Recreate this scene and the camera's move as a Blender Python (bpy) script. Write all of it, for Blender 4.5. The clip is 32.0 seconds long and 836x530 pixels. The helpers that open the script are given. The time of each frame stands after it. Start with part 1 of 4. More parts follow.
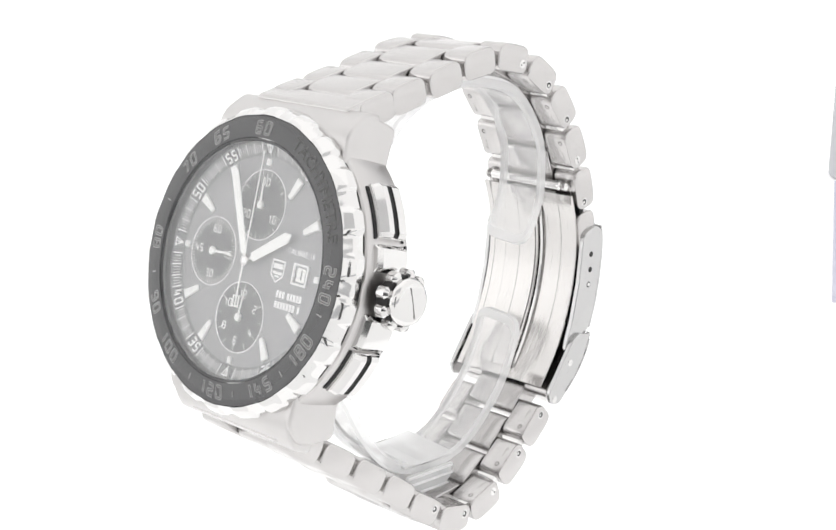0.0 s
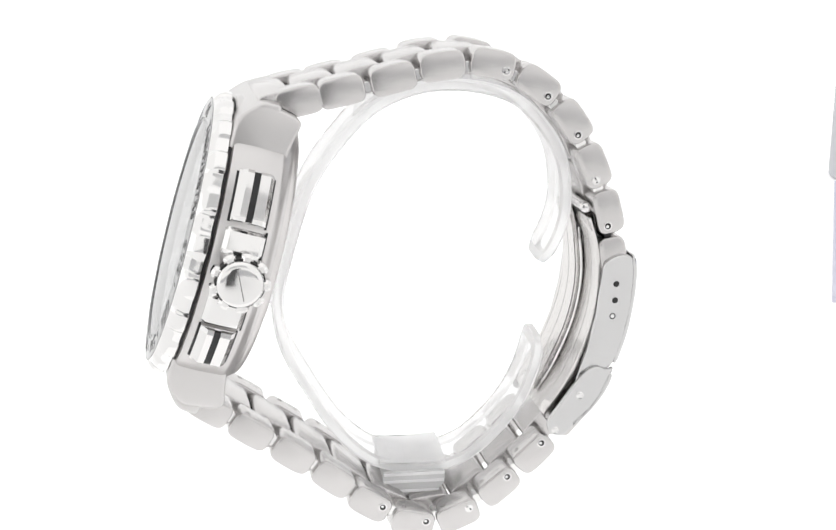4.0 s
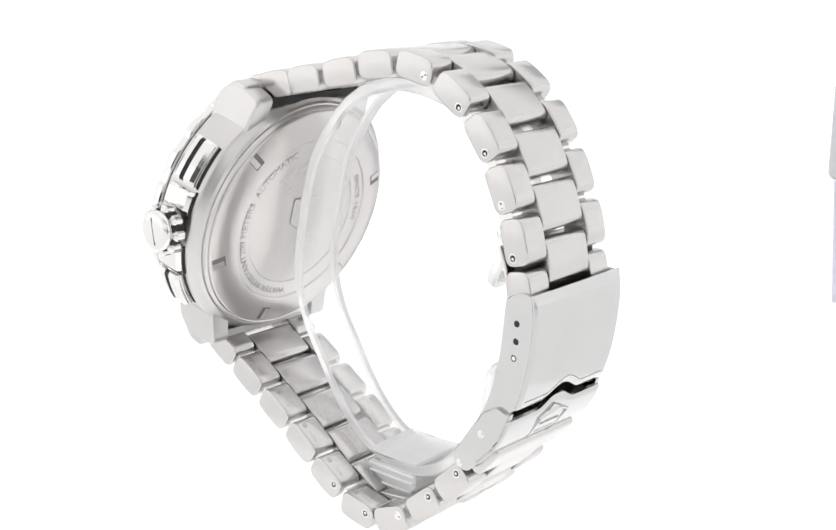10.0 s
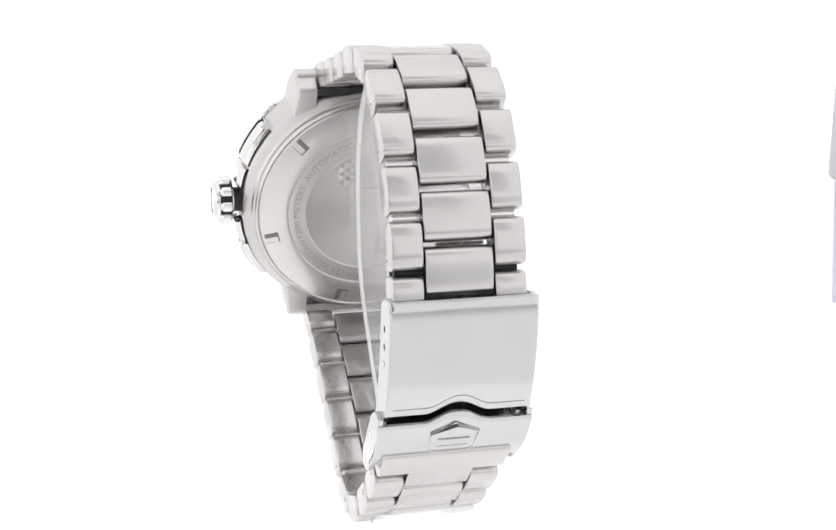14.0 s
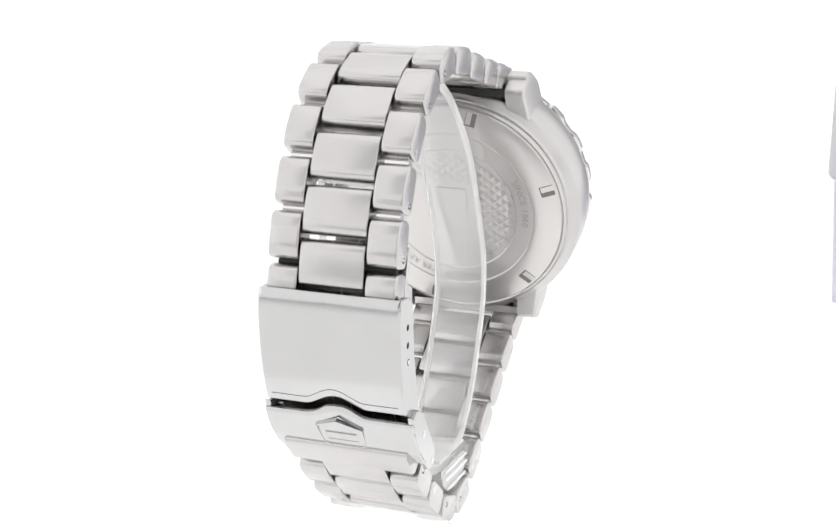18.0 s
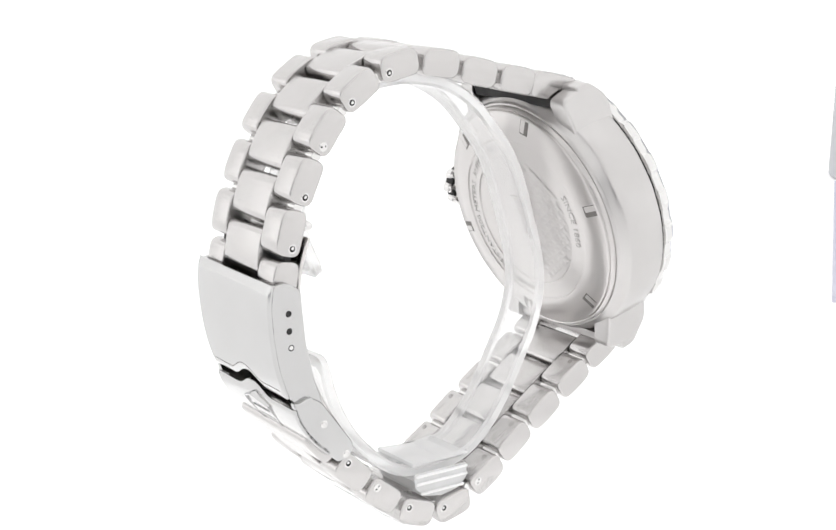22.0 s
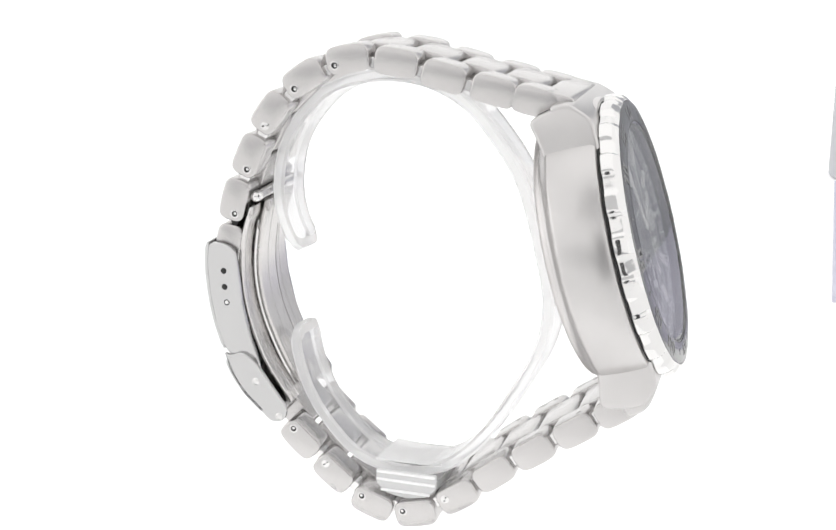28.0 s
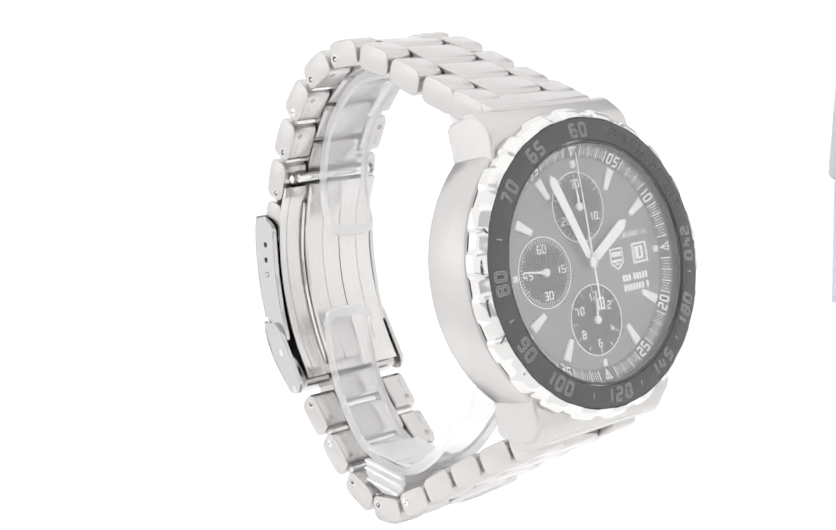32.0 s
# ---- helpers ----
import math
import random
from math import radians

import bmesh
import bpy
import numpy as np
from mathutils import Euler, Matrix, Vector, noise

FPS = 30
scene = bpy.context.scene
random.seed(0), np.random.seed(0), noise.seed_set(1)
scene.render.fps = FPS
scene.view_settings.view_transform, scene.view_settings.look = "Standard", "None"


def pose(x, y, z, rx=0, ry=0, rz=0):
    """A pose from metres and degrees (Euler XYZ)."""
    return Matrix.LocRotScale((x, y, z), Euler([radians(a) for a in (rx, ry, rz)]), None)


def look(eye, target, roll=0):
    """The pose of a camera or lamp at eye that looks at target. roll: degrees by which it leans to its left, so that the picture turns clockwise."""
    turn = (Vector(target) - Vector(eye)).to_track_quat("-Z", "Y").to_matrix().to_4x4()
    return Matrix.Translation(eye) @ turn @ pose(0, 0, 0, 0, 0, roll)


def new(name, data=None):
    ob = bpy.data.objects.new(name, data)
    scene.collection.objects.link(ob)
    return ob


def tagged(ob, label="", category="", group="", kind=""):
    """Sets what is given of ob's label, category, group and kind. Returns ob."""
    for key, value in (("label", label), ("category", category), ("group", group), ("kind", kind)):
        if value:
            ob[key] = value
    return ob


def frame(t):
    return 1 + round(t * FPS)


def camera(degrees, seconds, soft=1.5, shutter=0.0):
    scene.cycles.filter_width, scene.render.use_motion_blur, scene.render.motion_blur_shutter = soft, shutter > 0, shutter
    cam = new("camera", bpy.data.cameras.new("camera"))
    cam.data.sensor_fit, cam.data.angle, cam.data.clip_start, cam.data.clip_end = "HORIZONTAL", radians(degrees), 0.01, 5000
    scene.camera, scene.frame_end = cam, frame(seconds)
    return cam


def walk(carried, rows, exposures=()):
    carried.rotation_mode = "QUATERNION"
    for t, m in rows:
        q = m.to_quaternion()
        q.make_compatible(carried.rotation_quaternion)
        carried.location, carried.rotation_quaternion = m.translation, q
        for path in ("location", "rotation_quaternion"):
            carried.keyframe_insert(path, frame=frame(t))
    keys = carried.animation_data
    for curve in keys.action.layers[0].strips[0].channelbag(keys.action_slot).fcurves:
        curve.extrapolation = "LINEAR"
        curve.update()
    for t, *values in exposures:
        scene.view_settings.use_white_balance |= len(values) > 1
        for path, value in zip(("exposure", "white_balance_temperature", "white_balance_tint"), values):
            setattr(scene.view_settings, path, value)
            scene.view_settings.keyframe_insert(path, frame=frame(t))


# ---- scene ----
# A steel chronograph on a clear display cuff turns on a white product table; the camera stands still.
MM = 0.001
SECONDS = 32.0
START_ANGLE, TURN_RATE = -44.366, -8.61543      # degrees, degrees per second
LIFT = 115.0                                    # mm from the table to the lens's height

# ---- camera ----
cam = camera(31.942, SECONDS, soft=1.5)
cam_pose = pose(0, -0.226, LIFT * MM, 90 - 14.645, 0, -0.0625) @ pose(0, 0, 0, 0, 0, 0.604)
walk(cam, [(0, cam_pose), (SECONDS, cam_pose)])

# ---- light ----
WORLD_STRENGTH = 1.3
scene.view_settings.exposure = 0.0
world = bpy.data.worlds.new("light_tent")
scene.world = world
world.use_nodes = True
wn = world.node_tree.nodes
wn["Background"].inputs["Color"].default_value = (1.0, 0.995, 0.992, 1)
wn["Background"].inputs["Strength"].default_value = WORLD_STRENGTH


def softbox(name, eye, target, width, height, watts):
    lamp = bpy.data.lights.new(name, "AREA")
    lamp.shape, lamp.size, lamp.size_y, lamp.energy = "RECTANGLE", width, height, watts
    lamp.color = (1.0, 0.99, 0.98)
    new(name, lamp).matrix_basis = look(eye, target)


# unseen lamp added for highlights on the upper surfaces
softbox("overhead_fill", (0, 0.05, 0.75), (0, 0, 0.06), 0.8, 0.7, 0.2)
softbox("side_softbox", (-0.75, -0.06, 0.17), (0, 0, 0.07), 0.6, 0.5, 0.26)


# ---- materials ----
def material(name):
    m = bpy.data.materials.new(name)
    m.use_nodes = True
    nt = m.node_tree
    return m, nt, nt.nodes["Principled BSDF"]


def node(nt, kind, **inputs):
    n = nt.nodes.new(kind)
    for k, v in inputs.items():
        n.inputs[k.replace("_", " ")].default_value = v
    return n


def mapped_noise(nt, scale3, noise_scale, detail=3.0, rough=0.6):
    co = nt.nodes.new("ShaderNodeTexCoord")
    mp = nt.nodes.new("ShaderNodeMapping")
    mp.inputs["Scale"].default_value = scale3
    nz = node(nt, "ShaderNodeTexNoise", Scale=noise_scale, Detail=detail, Roughness=rough)
    nt.links.new(co.outputs["Object"], mp.inputs["Vector"])
    nt.links.new(mp.outputs["Vector"], nz.inputs["Vector"])
    return nz


def ramp(nt, source, a, b, lo=0.3, hi=0.7):
    r = nt.nodes.new("ShaderNodeMapRange")
    r.inputs["From Min"].default_value, r.inputs["From Max"].default_value = lo, hi
    r.inputs["To Min"].default_value, r.inputs["To Max"].default_value = a, b
    nt.links.new(source, r.inputs["Value"])
    return r.outputs["Result"]


def mix_color(nt, fac, a, b):
    mx = nt.nodes.new("ShaderNodeMix")
    mx.data_type = "RGBA"
    mx.inputs["A"].default_value, mx.inputs["B"].default_value = (*a, 1), (*b, 1)
    nt.links.new(fac, mx.inputs["Factor"])
    return mx.outputs["Result"]


def bump(nt, source, bsdf, strength, distance):
    b = node(nt, "ShaderNodeBump", Strength=strength, Distance=distance)
    nt.links.new(source, b.inputs["Height"])
    nt.links.new(b.outputs["Normal"], bsdf.inputs["Normal"])


def brushed(name, grain, color=(0.71, 0.70, 0.692), rough=(0.2, 0.3), depth=0.3):
    """Steel with fine lines; grain: the noise's scale along x, y, z (small: lines run that way)."""
    m, nt, b = material(name)
    b.inputs["Metallic"].default_value = 1
    fine = mapped_noise(nt, grain, 1.0, 4.0, 0.7)
    broad = mapped_noise(nt, (1, 1, 1), 180.0, 2.0)
    nt.links.new(ramp(nt, fine.outputs["Fac"], rough[0], rough[1]), b.inputs["Roughness"])
    dim = tuple(c * 0.93 for c in color)
    nt.links.new(mix_color(nt, broad.outputs["Fac"], dim, color), b.inputs["Base Color"])
    bump(nt, fine.outputs["Fac"], b, depth, 0.00003)
    return m


def turned(name, color):
    """Steel with a fine circular grain round its own z axis."""
    m, nt, b = material(name)
    b.inputs["Metallic"].default_value = 1
    tan = nt.nodes.new("ShaderNodeTangent")
    tan.direction_type, tan.axis = "RADIAL", "Z"
    nt.links.new(tan.outputs["Tangent"], b.inputs["Tangent"])
    b.inputs["Anisotropic"].default_value = 0.55
    broad = mapped_noise(nt, (1, 1, 1), 220.0, 4.0)
    nt.links.new(mix_color(nt, broad.outputs["Fac"], tuple(c * 0.97 for c in color), color), b.inputs["Base Color"])
    nt.links.new(ramp(nt, broad.outputs["Fac"], 0.29, 0.33), b.inputs["Roughness"])
    return m


def polished(name, color=(0.68, 0.672, 0.665), rough=0.08):
    m, nt, b = material(name)
    b.inputs["Metallic"].default_value = 1
    b.inputs["Base Color"].default_value = (*color, 1)
    smear = mapped_noise(nt, (1, 1, 1), 260.0, 3.0)
    nt.links.new(ramp(nt, smear.outputs["Fac"], rough * 0.6, rough * 1.8), b.inputs["Roughness"])
    return m


def paint(name, color, rough=0.45, metallic=0.0, vary=0.12, scale=400.0, ior=1.5):
    m, nt, b = material(name)
    nz = mapped_noise(nt, (1, 1, 1), scale, 4.0)
    dim = tuple(c * (1 - vary) for c in color)
    nt.links.new(mix_color(nt, nz.outputs["Fac"], dim, color), b.inputs["Base Color"])
    nt.links.new(ramp(nt, nz.outputs["Fac"], rough * 0.85, rough * 1.15), b.inputs["Roughness"])
    b.inputs["Metallic"].default_value = metallic
    b.inputs["IOR"].default_value = ior
    return m


def thin_clear(name, ior, milk=0.0, rough=0.0, color=(1, 1, 1)):
    """A thin clear sheet: it lets light straight through, mirrors a little, and milk whitens it."""
    m, nt, b = material(name)
    nt.nodes.remove(b)
    passing = nt.nodes.new("ShaderNodeBsdfTransparent")
    white = node(nt, "ShaderNodeMixShader", Fac=0.4)
    for k, kind in ((1, "ShaderNodeBsdfDiffuse"), (2, "ShaderNodeBsdfTranslucent")):
        nt.links.new(node(nt, kind, Color=(*color, 1)).outputs["BSDF"], white.inputs[k])
    gloss = node(nt, "ShaderNodeBsdfGlossy", Roughness=rough)
    cloud = mapped_noise(nt, (1, 1, 1), 90.0, 3.0)
    body = nt.nodes.new("ShaderNodeMixShader")
    nt.links.new(ramp(nt, cloud.outputs["Fac"], milk * 0.92, milk * 1.08), body.inputs["Fac"])
    nt.links.new(passing.outputs["BSDF"], body.inputs[1])
    nt.links.new(white.outputs["Shader"], body.inputs[2])
    facing = node(nt, "ShaderNodeLayerWeight", Blend=0.5)
    steep = nt.nodes.new("ShaderNodeMath")
    steep.operation = "POWER"
    steep.inputs[1].default_value = 5.0
    nt.links.new(facing.outputs["Facing"], steep.inputs[0])
    top = nt.nodes.new("ShaderNodeMixShader")
    nt.links.new(ramp(nt, steep.outputs["Value"], ((ior - 1) / (ior + 1)) ** 2, 0.95, 0.0, 1.0), top.inputs["Fac"])
    nt.links.new(body.outputs["Shader"], top.inputs[1])
    nt.links.new(gloss.outputs["BSDF"], top.inputs[2])
    nt.links.new(top.outputs["Shader"], nt.nodes["Material Output"].inputs["Surface"])
    return m


def clear_solid(name, ior=1.49, rough=0.01, milk=0.1, straight=0.45):
    """Solid clear acrylic with faint surface waves; milk: its share of scattered light; straight: of light that passes unbent."""
    m, nt, b = material(name)
    b.inputs["Base Color"].default_value = (1, 1, 1, 1)
    b.inputs["Transmission Weight"].default_value = 1.0
    b.inputs["IOR"].default_value = ior
    smear = mapped_noise(nt, (1, 1, 1), 160.0, 2.0)
    nt.links.new(ramp(nt, smear.outputs["Fac"], rough, rough * 4), b.inputs["Roughness"])
    bump(nt, smear.outputs["Fac"], b, 0.12, 0.0004)
    cloud = node(nt, "ShaderNodeMixShader", Fac=0.35)
    for k, kind in ((1, "ShaderNodeBsdfDiffuse"), (2, "ShaderNodeBsdfTranslucent")):
        nt.links.new(node(nt, kind, Color=(1, 1, 1, 1)).outputs["BSDF"], cloud.inputs[k])
    both = node(nt, "ShaderNodeMixShader", Fac=milk)
    nt.links.new(b.outputs["BSDF"], both.inputs[1])
    nt.links.new(cloud.outputs["Shader"], both.inputs[2])
    last = node(nt, "ShaderNodeMixShader", Fac=straight)
    nt.links.new(both.outputs["Shader"], last.inputs[1])
    nt.links.new(nt.nodes.new("ShaderNodeBsdfTransparent").outputs["BSDF"], last.inputs[2])
    nt.links.new(last.outputs["Shader"], nt.nodes["Material Output"].inputs["Surface"])
    return m


LINK_STEEL = brushed("brushed_link_steel", (12000, 260, 12000), color=(0.56, 0.546, 0.54), rough=(0.235, 0.265), depth=0.01)
CASE_STEEL = brushed("brushed_case_steel", (9000, 9000, 1500), color=(0.568, 0.555, 0.549), rough=(0.28, 0.33), depth=0.0)
CLASP_STEEL = brushed("brushed_clasp_steel", (7500, 260, 260), color=(0.55, 0.547, 0.546), rough=(0.15, 0.2), depth=0.04)
BACK_STEEL = turned("turned_back_steel", (0.592, 0.574, 0.566))
POLISHED = polished("polished_steel")
BEZEL_STEEL = polished("worn_bezel_steel", (0.69, 0.683, 0.676), 0.09)
BLADE = brushed("satin_blade_steel", (5200, 200, 200), color=(0.655, 0.639, 0.627), rough=(0.25, 0.28), depth=0.02)
CERAMIC = paint("black_ceramic", (0.032, 0.032, 0.034), 0.1, ior=1.72)
DIAL_GREY = paint("anthracite_dial", (0.2, 0.2, 0.206), 0.35, 0.0, ior=1.7)
DIAL_BLACK = paint("black_register", (0.035, 0.035, 0.036), 0.5)
FLANGE = paint("dark_flange", (0.1, 0.1, 0.103), 0.45)
PRINT = paint("white_print", (0.88, 0.88, 0.87), 0.5, vary=0.05)
LUME = paint("white_lume", (0.9, 0.9, 0.88), 0.5, vary=0.04)
ENGRAVED = paint("silver_engraving", (0.29, 0.29, 0.285), 0.25, 1.0)
# darker copy of the silver, painted for the side that mirrors less light
SHADED_ENGRAVING = paint("shaded_silver_engraving", (0.104, 0.104, 0.102), 0.3, 1.0)
GROOVE = paint("dark_groove", (0.05, 0.05, 0.052), 0.3, ior=1.8)
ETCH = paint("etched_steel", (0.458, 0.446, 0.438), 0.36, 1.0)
GRAVURE_SHADE = paint("engraving_and_shade", (0.205, 0.194, 0.186), 0.5, 0.7)
RUBBER_SHADE = paint("rubber_and_shade", (0.012, 0.012, 0.013), 0.55)
# for holes and joints, and for shade painted in deep recesses
HOLE_SHADE = paint("hole_and_shade_black", (0.015, 0.014, 0.014), 0.7)
GLASS = thin_clear("sapphire_crystal", 2.15)
# milk adds white in place of light that the clear acrylic pipes and mirrors
ACRYLIC = thin_clear("clear_acrylic", 1.7, 0.14, 0.05)
RIM_ACRYLIC = clear_solid("whitened_acrylic_rim", 1.5, 0.01, 0.55, 0.0)
CUT_EDGE = clear_solid("frosted_acrylic_edge", 1.5, 0.01, 0.5, 0.1)
FOOT_ACRYLIC = thin_clear("foot_acrylic", 1.3, 0.5, 0.05)
CHEEK_ACRYLIC = thin_clear("whitened_acrylic", 1.3, 0.6, 0.06)
RIDGE_ACRYLIC = thin_clear("ridge_acrylic", 1.5, 0.95, 0.06)
BLOCK_ACRYLIC = thin_clear("block_acrylic", 1.22, 0.03, 0.02)
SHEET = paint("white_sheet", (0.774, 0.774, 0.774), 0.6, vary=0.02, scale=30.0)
sheet_glow = SHEET.node_tree.nodes["Principled BSDF"]        # added glow; it lifts the table and backdrop to white
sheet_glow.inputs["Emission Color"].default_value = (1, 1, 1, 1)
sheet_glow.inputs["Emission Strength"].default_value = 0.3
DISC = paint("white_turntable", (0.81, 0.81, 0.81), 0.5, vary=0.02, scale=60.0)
disc_glow = DISC.node_tree.nodes["Principled BSDF"]          # added glow; it keeps the disc whiter than the sheet round it
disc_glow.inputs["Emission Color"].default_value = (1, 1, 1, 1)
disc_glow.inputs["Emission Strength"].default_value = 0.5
BOARD = paint("pale_grey_board", (0.462, 0.47, 0.493), 0.5, vary=0.06, scale=20.0)
LAVENDER = paint("pale_lavender_reflection", (0.57, 0.562, 0.662), 0.4, vary=0.03, scale=20.0)
WALL = paint("dim_room_wall", (0.55, 0.555, 0.565), 0.8, vary=0.1, scale=8.0)
SIDE_PANEL = paint("glowing_side_panel", (0.85, 0.85, 0.85), 0.8, vary=0.04, scale=8.0)
side_glow = SIDE_PANEL.node_tree.nodes["Principled BSDF"]        # added glow, brightening what the dial and steel mirror
side_glow.inputs["Emission Color"].default_value = (1, 1, 1, 1)
side_glow.inputs["Emission Strength"].default_value = 0.32
SHADE_PANEL = paint("grey_shade_panel", (0.64, 0.64, 0.645), 0.8, vary=0.08, scale=8.0)
CAMERA_BLACK = paint("black_camera_shell", (0.08, 0.08, 0.082), 0.5, vary=0.3, scale=900.0)


# ---- mesh tools (lengths in mm) ----
def mesh_from(name, verts, faces, mat, smooth=True, angle=35):
    me = bpy.data.meshes.new(name)
    me.from_pydata([tuple(c * MM for c in v) for v in verts], [], faces)
    bm = bmesh.new()
    bm.from_mesh(me)
    bmesh.ops.recalc_face_normals(bm, faces=bm.faces)
    for f in bm.faces:
        f.smooth = smooth
    if smooth:
        for e in bm.edges:
            if len(e.link_faces) == 2 and e.calc_face_angle(0) > radians(angle):
                e.smooth = False
    bm.to_mesh(me)
    bm.free()
    me.materials.append(mat)
    return me


def place(name, me, parent, m=None, label=""):
    ob = new(name, me)
    ob.parent = parent
    if m is not None:
        ob.matrix_basis = m
    if label:
        ob["label"] = label
    return ob


def rounded(points, radii, steps=4):
    """A polygon with rounded corners."""
    out, n = [], len(points)
    for i in range(n):
        p, a, b = (Vector(points[k % n]) for k in (i, i - 1, i + 1))
        r = radii[i] if isinstance(radii, (list, tuple)) else radii
        da, db = (a - p), (b - p)
        r = min(r, da.length * 0.49, db.length * 0.49)
        s, e = p + da.normalized() * r, p + db.normalized() * r
        for k in range(steps + 1):
            t = k / steps
            q = s * (1 - t) ** 2 + p * 2 * t * (1 - t) + e * t * t
            out.append((q.x, q.y))
    return out


def corner(p, a, b, r, steps):
    """A rounded corner at p on the way from a to b."""
    p, a, b = Vector(p), Vector(a), Vector(b)
    s, e = p + (a - p).normalized() * r, p + (b - p).normalized() * r
    out = []
    for k in range(steps + 1):
        t = k / steps
        q = s * (1 - t) ** 2 + p * 2 * t * (1 - t) + e * t * t
        out.append((q.x, q.y))
    return out


def inset(outline, d):
    n, out = len(outline), []
    area = sum(outline[i - 1][0] * outline[i][1] - outline[i][0] * outline[i - 1][1] for i in range(n))
    s = 1 if area > 0 else -1
    for i in range(n):
        a, b = Vector(outline[i - 1]), Vector(outline[(i + 1) % n])
        t = (b - a)
        t = t.normalized() if t.length > 1e-9 else Vector((1, 0))
        out.append((outline[i][0] - s * t.y * d, outline[i][1] + s * t.x * d))
    return out


def prism(outline, x0, x1, bevel=0.2, to=lambda x, a, b: (x, a, b)):
    """An outline (a, b) drawn out from x0 to x1, with bevelled ends. Returns verts, faces."""
    small = inset(outline, bevel)
    rings = [(x0, small), (x0 + bevel, outline), (x1 - bevel, outline), (x1, small)]
    verts, faces, n = [], [], len(outline)
    for x, o in rings:
        verts += [to(x, a, b) for a, b in o]
    for k in range(3):
        for i in range(n):
            j = (i + 1) % n
            faces.append((k * n + i, k * n + j, (k + 1) * n + j, (k + 1) * n + i))
    faces += [tuple(range(n)), tuple(range(3 * n, 4 * n))]
    return verts, faces


def soft_prism(outline, x0, x1, bevel, to=lambda x, a, b: (x, a, b), steps=3, start=True):
    """Like prism, with the ends rounded off in steps; start: round the end at x0 too."""
    arc = [(bevel * (1 - math.sin(t)), bevel * (1 - math.cos(t))) for t in np.linspace(0, math.pi / 2, steps + 1)]
    first = [(x0 + dx, inset(outline, dy)) for dx, dy in reversed(arc)] if start else [(x0, outline)]
    last = [(x1 - dx, inset(outline, dy)) for dx, dy in arc]
    rings = first + last
    verts, faces, n, m = [], [], len(outline), len(rings)
    for x, o in rings:
        verts += [to(x, a, b) for a, b in o]
    for k in range(m - 1):
        for i in range(n):
            j = (i + 1) % n
            faces.append((k * n + i, k * n + j, (k + 1) * n + j, (k + 1) * n + i))
    faces += [tuple(range(n)), tuple(range((m - 1) * n, m * n))]
    return verts, faces


def lathe(profile, seg=96, wave=None, close=False):
    """(r, h) turned about z. wave(angle, k): the factor on r. A radius of nought is one pole."""
    verts, faces, rings = [], [], []
    for k, (r, h) in enumerate(profile):
        if r < 1e-4:
            rings.append([len(verts)] * seg)
            verts.append((0.0, 0.0, h))
            continue
        rings.append(list(range(len(verts), len(verts) + seg)))
        for i in range(seg):
            a = 2 * math.pi * i / seg
            q = r * (wave(a, k) if wave else 1)
            verts.append((q * math.sin(a), q * math.cos(a), h))
    m = len(profile)
    for k in range(m if close else m - 1):
        one, two = rings[k], rings[(k + 1) % m]
        for i in range(seg):
            j = (i + 1) % seg
            if one[0] == one[1]:
                faces.append((one[0], two[j], two[i]))
            elif two[0] == two[1]:
                faces.append((one[i], one[j], two[0]))
            else:
                faces.append((one[i], one[j], two[j], two[i]))
    if not close:
        for ring in (rings[0], rings[-1]):
            if ring[0] != ring[1]:
                faces.append(tuple(ring))
    return verts, faces


def sector(r0, r1, a0, a1, h0, h1, seg=10, crown=0.0, edge=0.3):
    """A block bent round z between two clock angles (degrees, clockwise from +y), its outer edges bevelled."""
    verts, faces = [], []
    lip = math.degrees(edge / r1)
    angles = [a0, a0 + lip] + [a0 + lip + (a1 - a0 - 2 * lip) * i / seg for i in range(1, seg)] + [a1 - lip, a1]
    hm = (h0 + h1) / 2
    for i, deg in enumerate(angles):
        s, c = math.sin(radians(deg)), math.cos(radians(deg))
        b = edge if i in (0, len(angles) - 1) else 0.0
        for r, h in ((r0, h0), (r1 - edge - b, h0), (r1 - b, h0 + edge), (r1 - b + crown, hm), (r1 - b, h1 - edge), (r1 - edge - b, h1), (r0, h1)):
            verts.append((r * s, r * c, h))
    n, m = 7, len(angles)
    for i in range(m - 1):
        for k in range(n):
            j = (k + 1) % n
            faces.append((i * n + k, i * n + j, (i + 1) * n + j, (i + 1) * n + k))
    faces += [tuple(range(n)), tuple((m - 1) * n + k for k in range(n))]
    return verts, faces


def ring_bar(profile, a0, a1, lip=0.0, drop=0.0, seg=8):
    """An (r, h) profile bent round z between two clock angles; its ends slope down by drop over lip degrees."""
    angles = [(a0, drop), (a0 + lip, 0.0)] + [(a0 + lip + (a1 - a0 - 2 * lip) * i / seg, 0.0) for i in range(1, seg)] + [(a1 - lip, 0.0), (a1, drop)]
    low = min(r for r, h in profile)
    verts, faces, n = [], [], len(profile)
    for deg, d in angles:
        sn, cs = math.sin(radians(deg)), math.cos(radians(deg))
        for r, h in profile:
            q = max(low, r - d) if r > low else r
            verts.append((q * sn, q * cs, h))
    for i in range(len(angles) - 1):
        for k in range(n):
            j = (k + 1) % n
            faces.append((i * n + k, i * n + j, (i + 1) * n + j, (i + 1) * n + k))
    faces += [tuple(range(n)), tuple((len(angles) - 1) * n + k for k in range(n))]
    return verts, faces


def merge(*pieces):
    verts, faces = [], []
    for v, f in pieces:
        o = len(verts)
        verts += v
        faces += [tuple(i + o for i in q) for q in f]
    return verts, faces


def moved(piece, m):
    return [tuple(m @ Vector(v)) for v in piece[0]], piece[1]


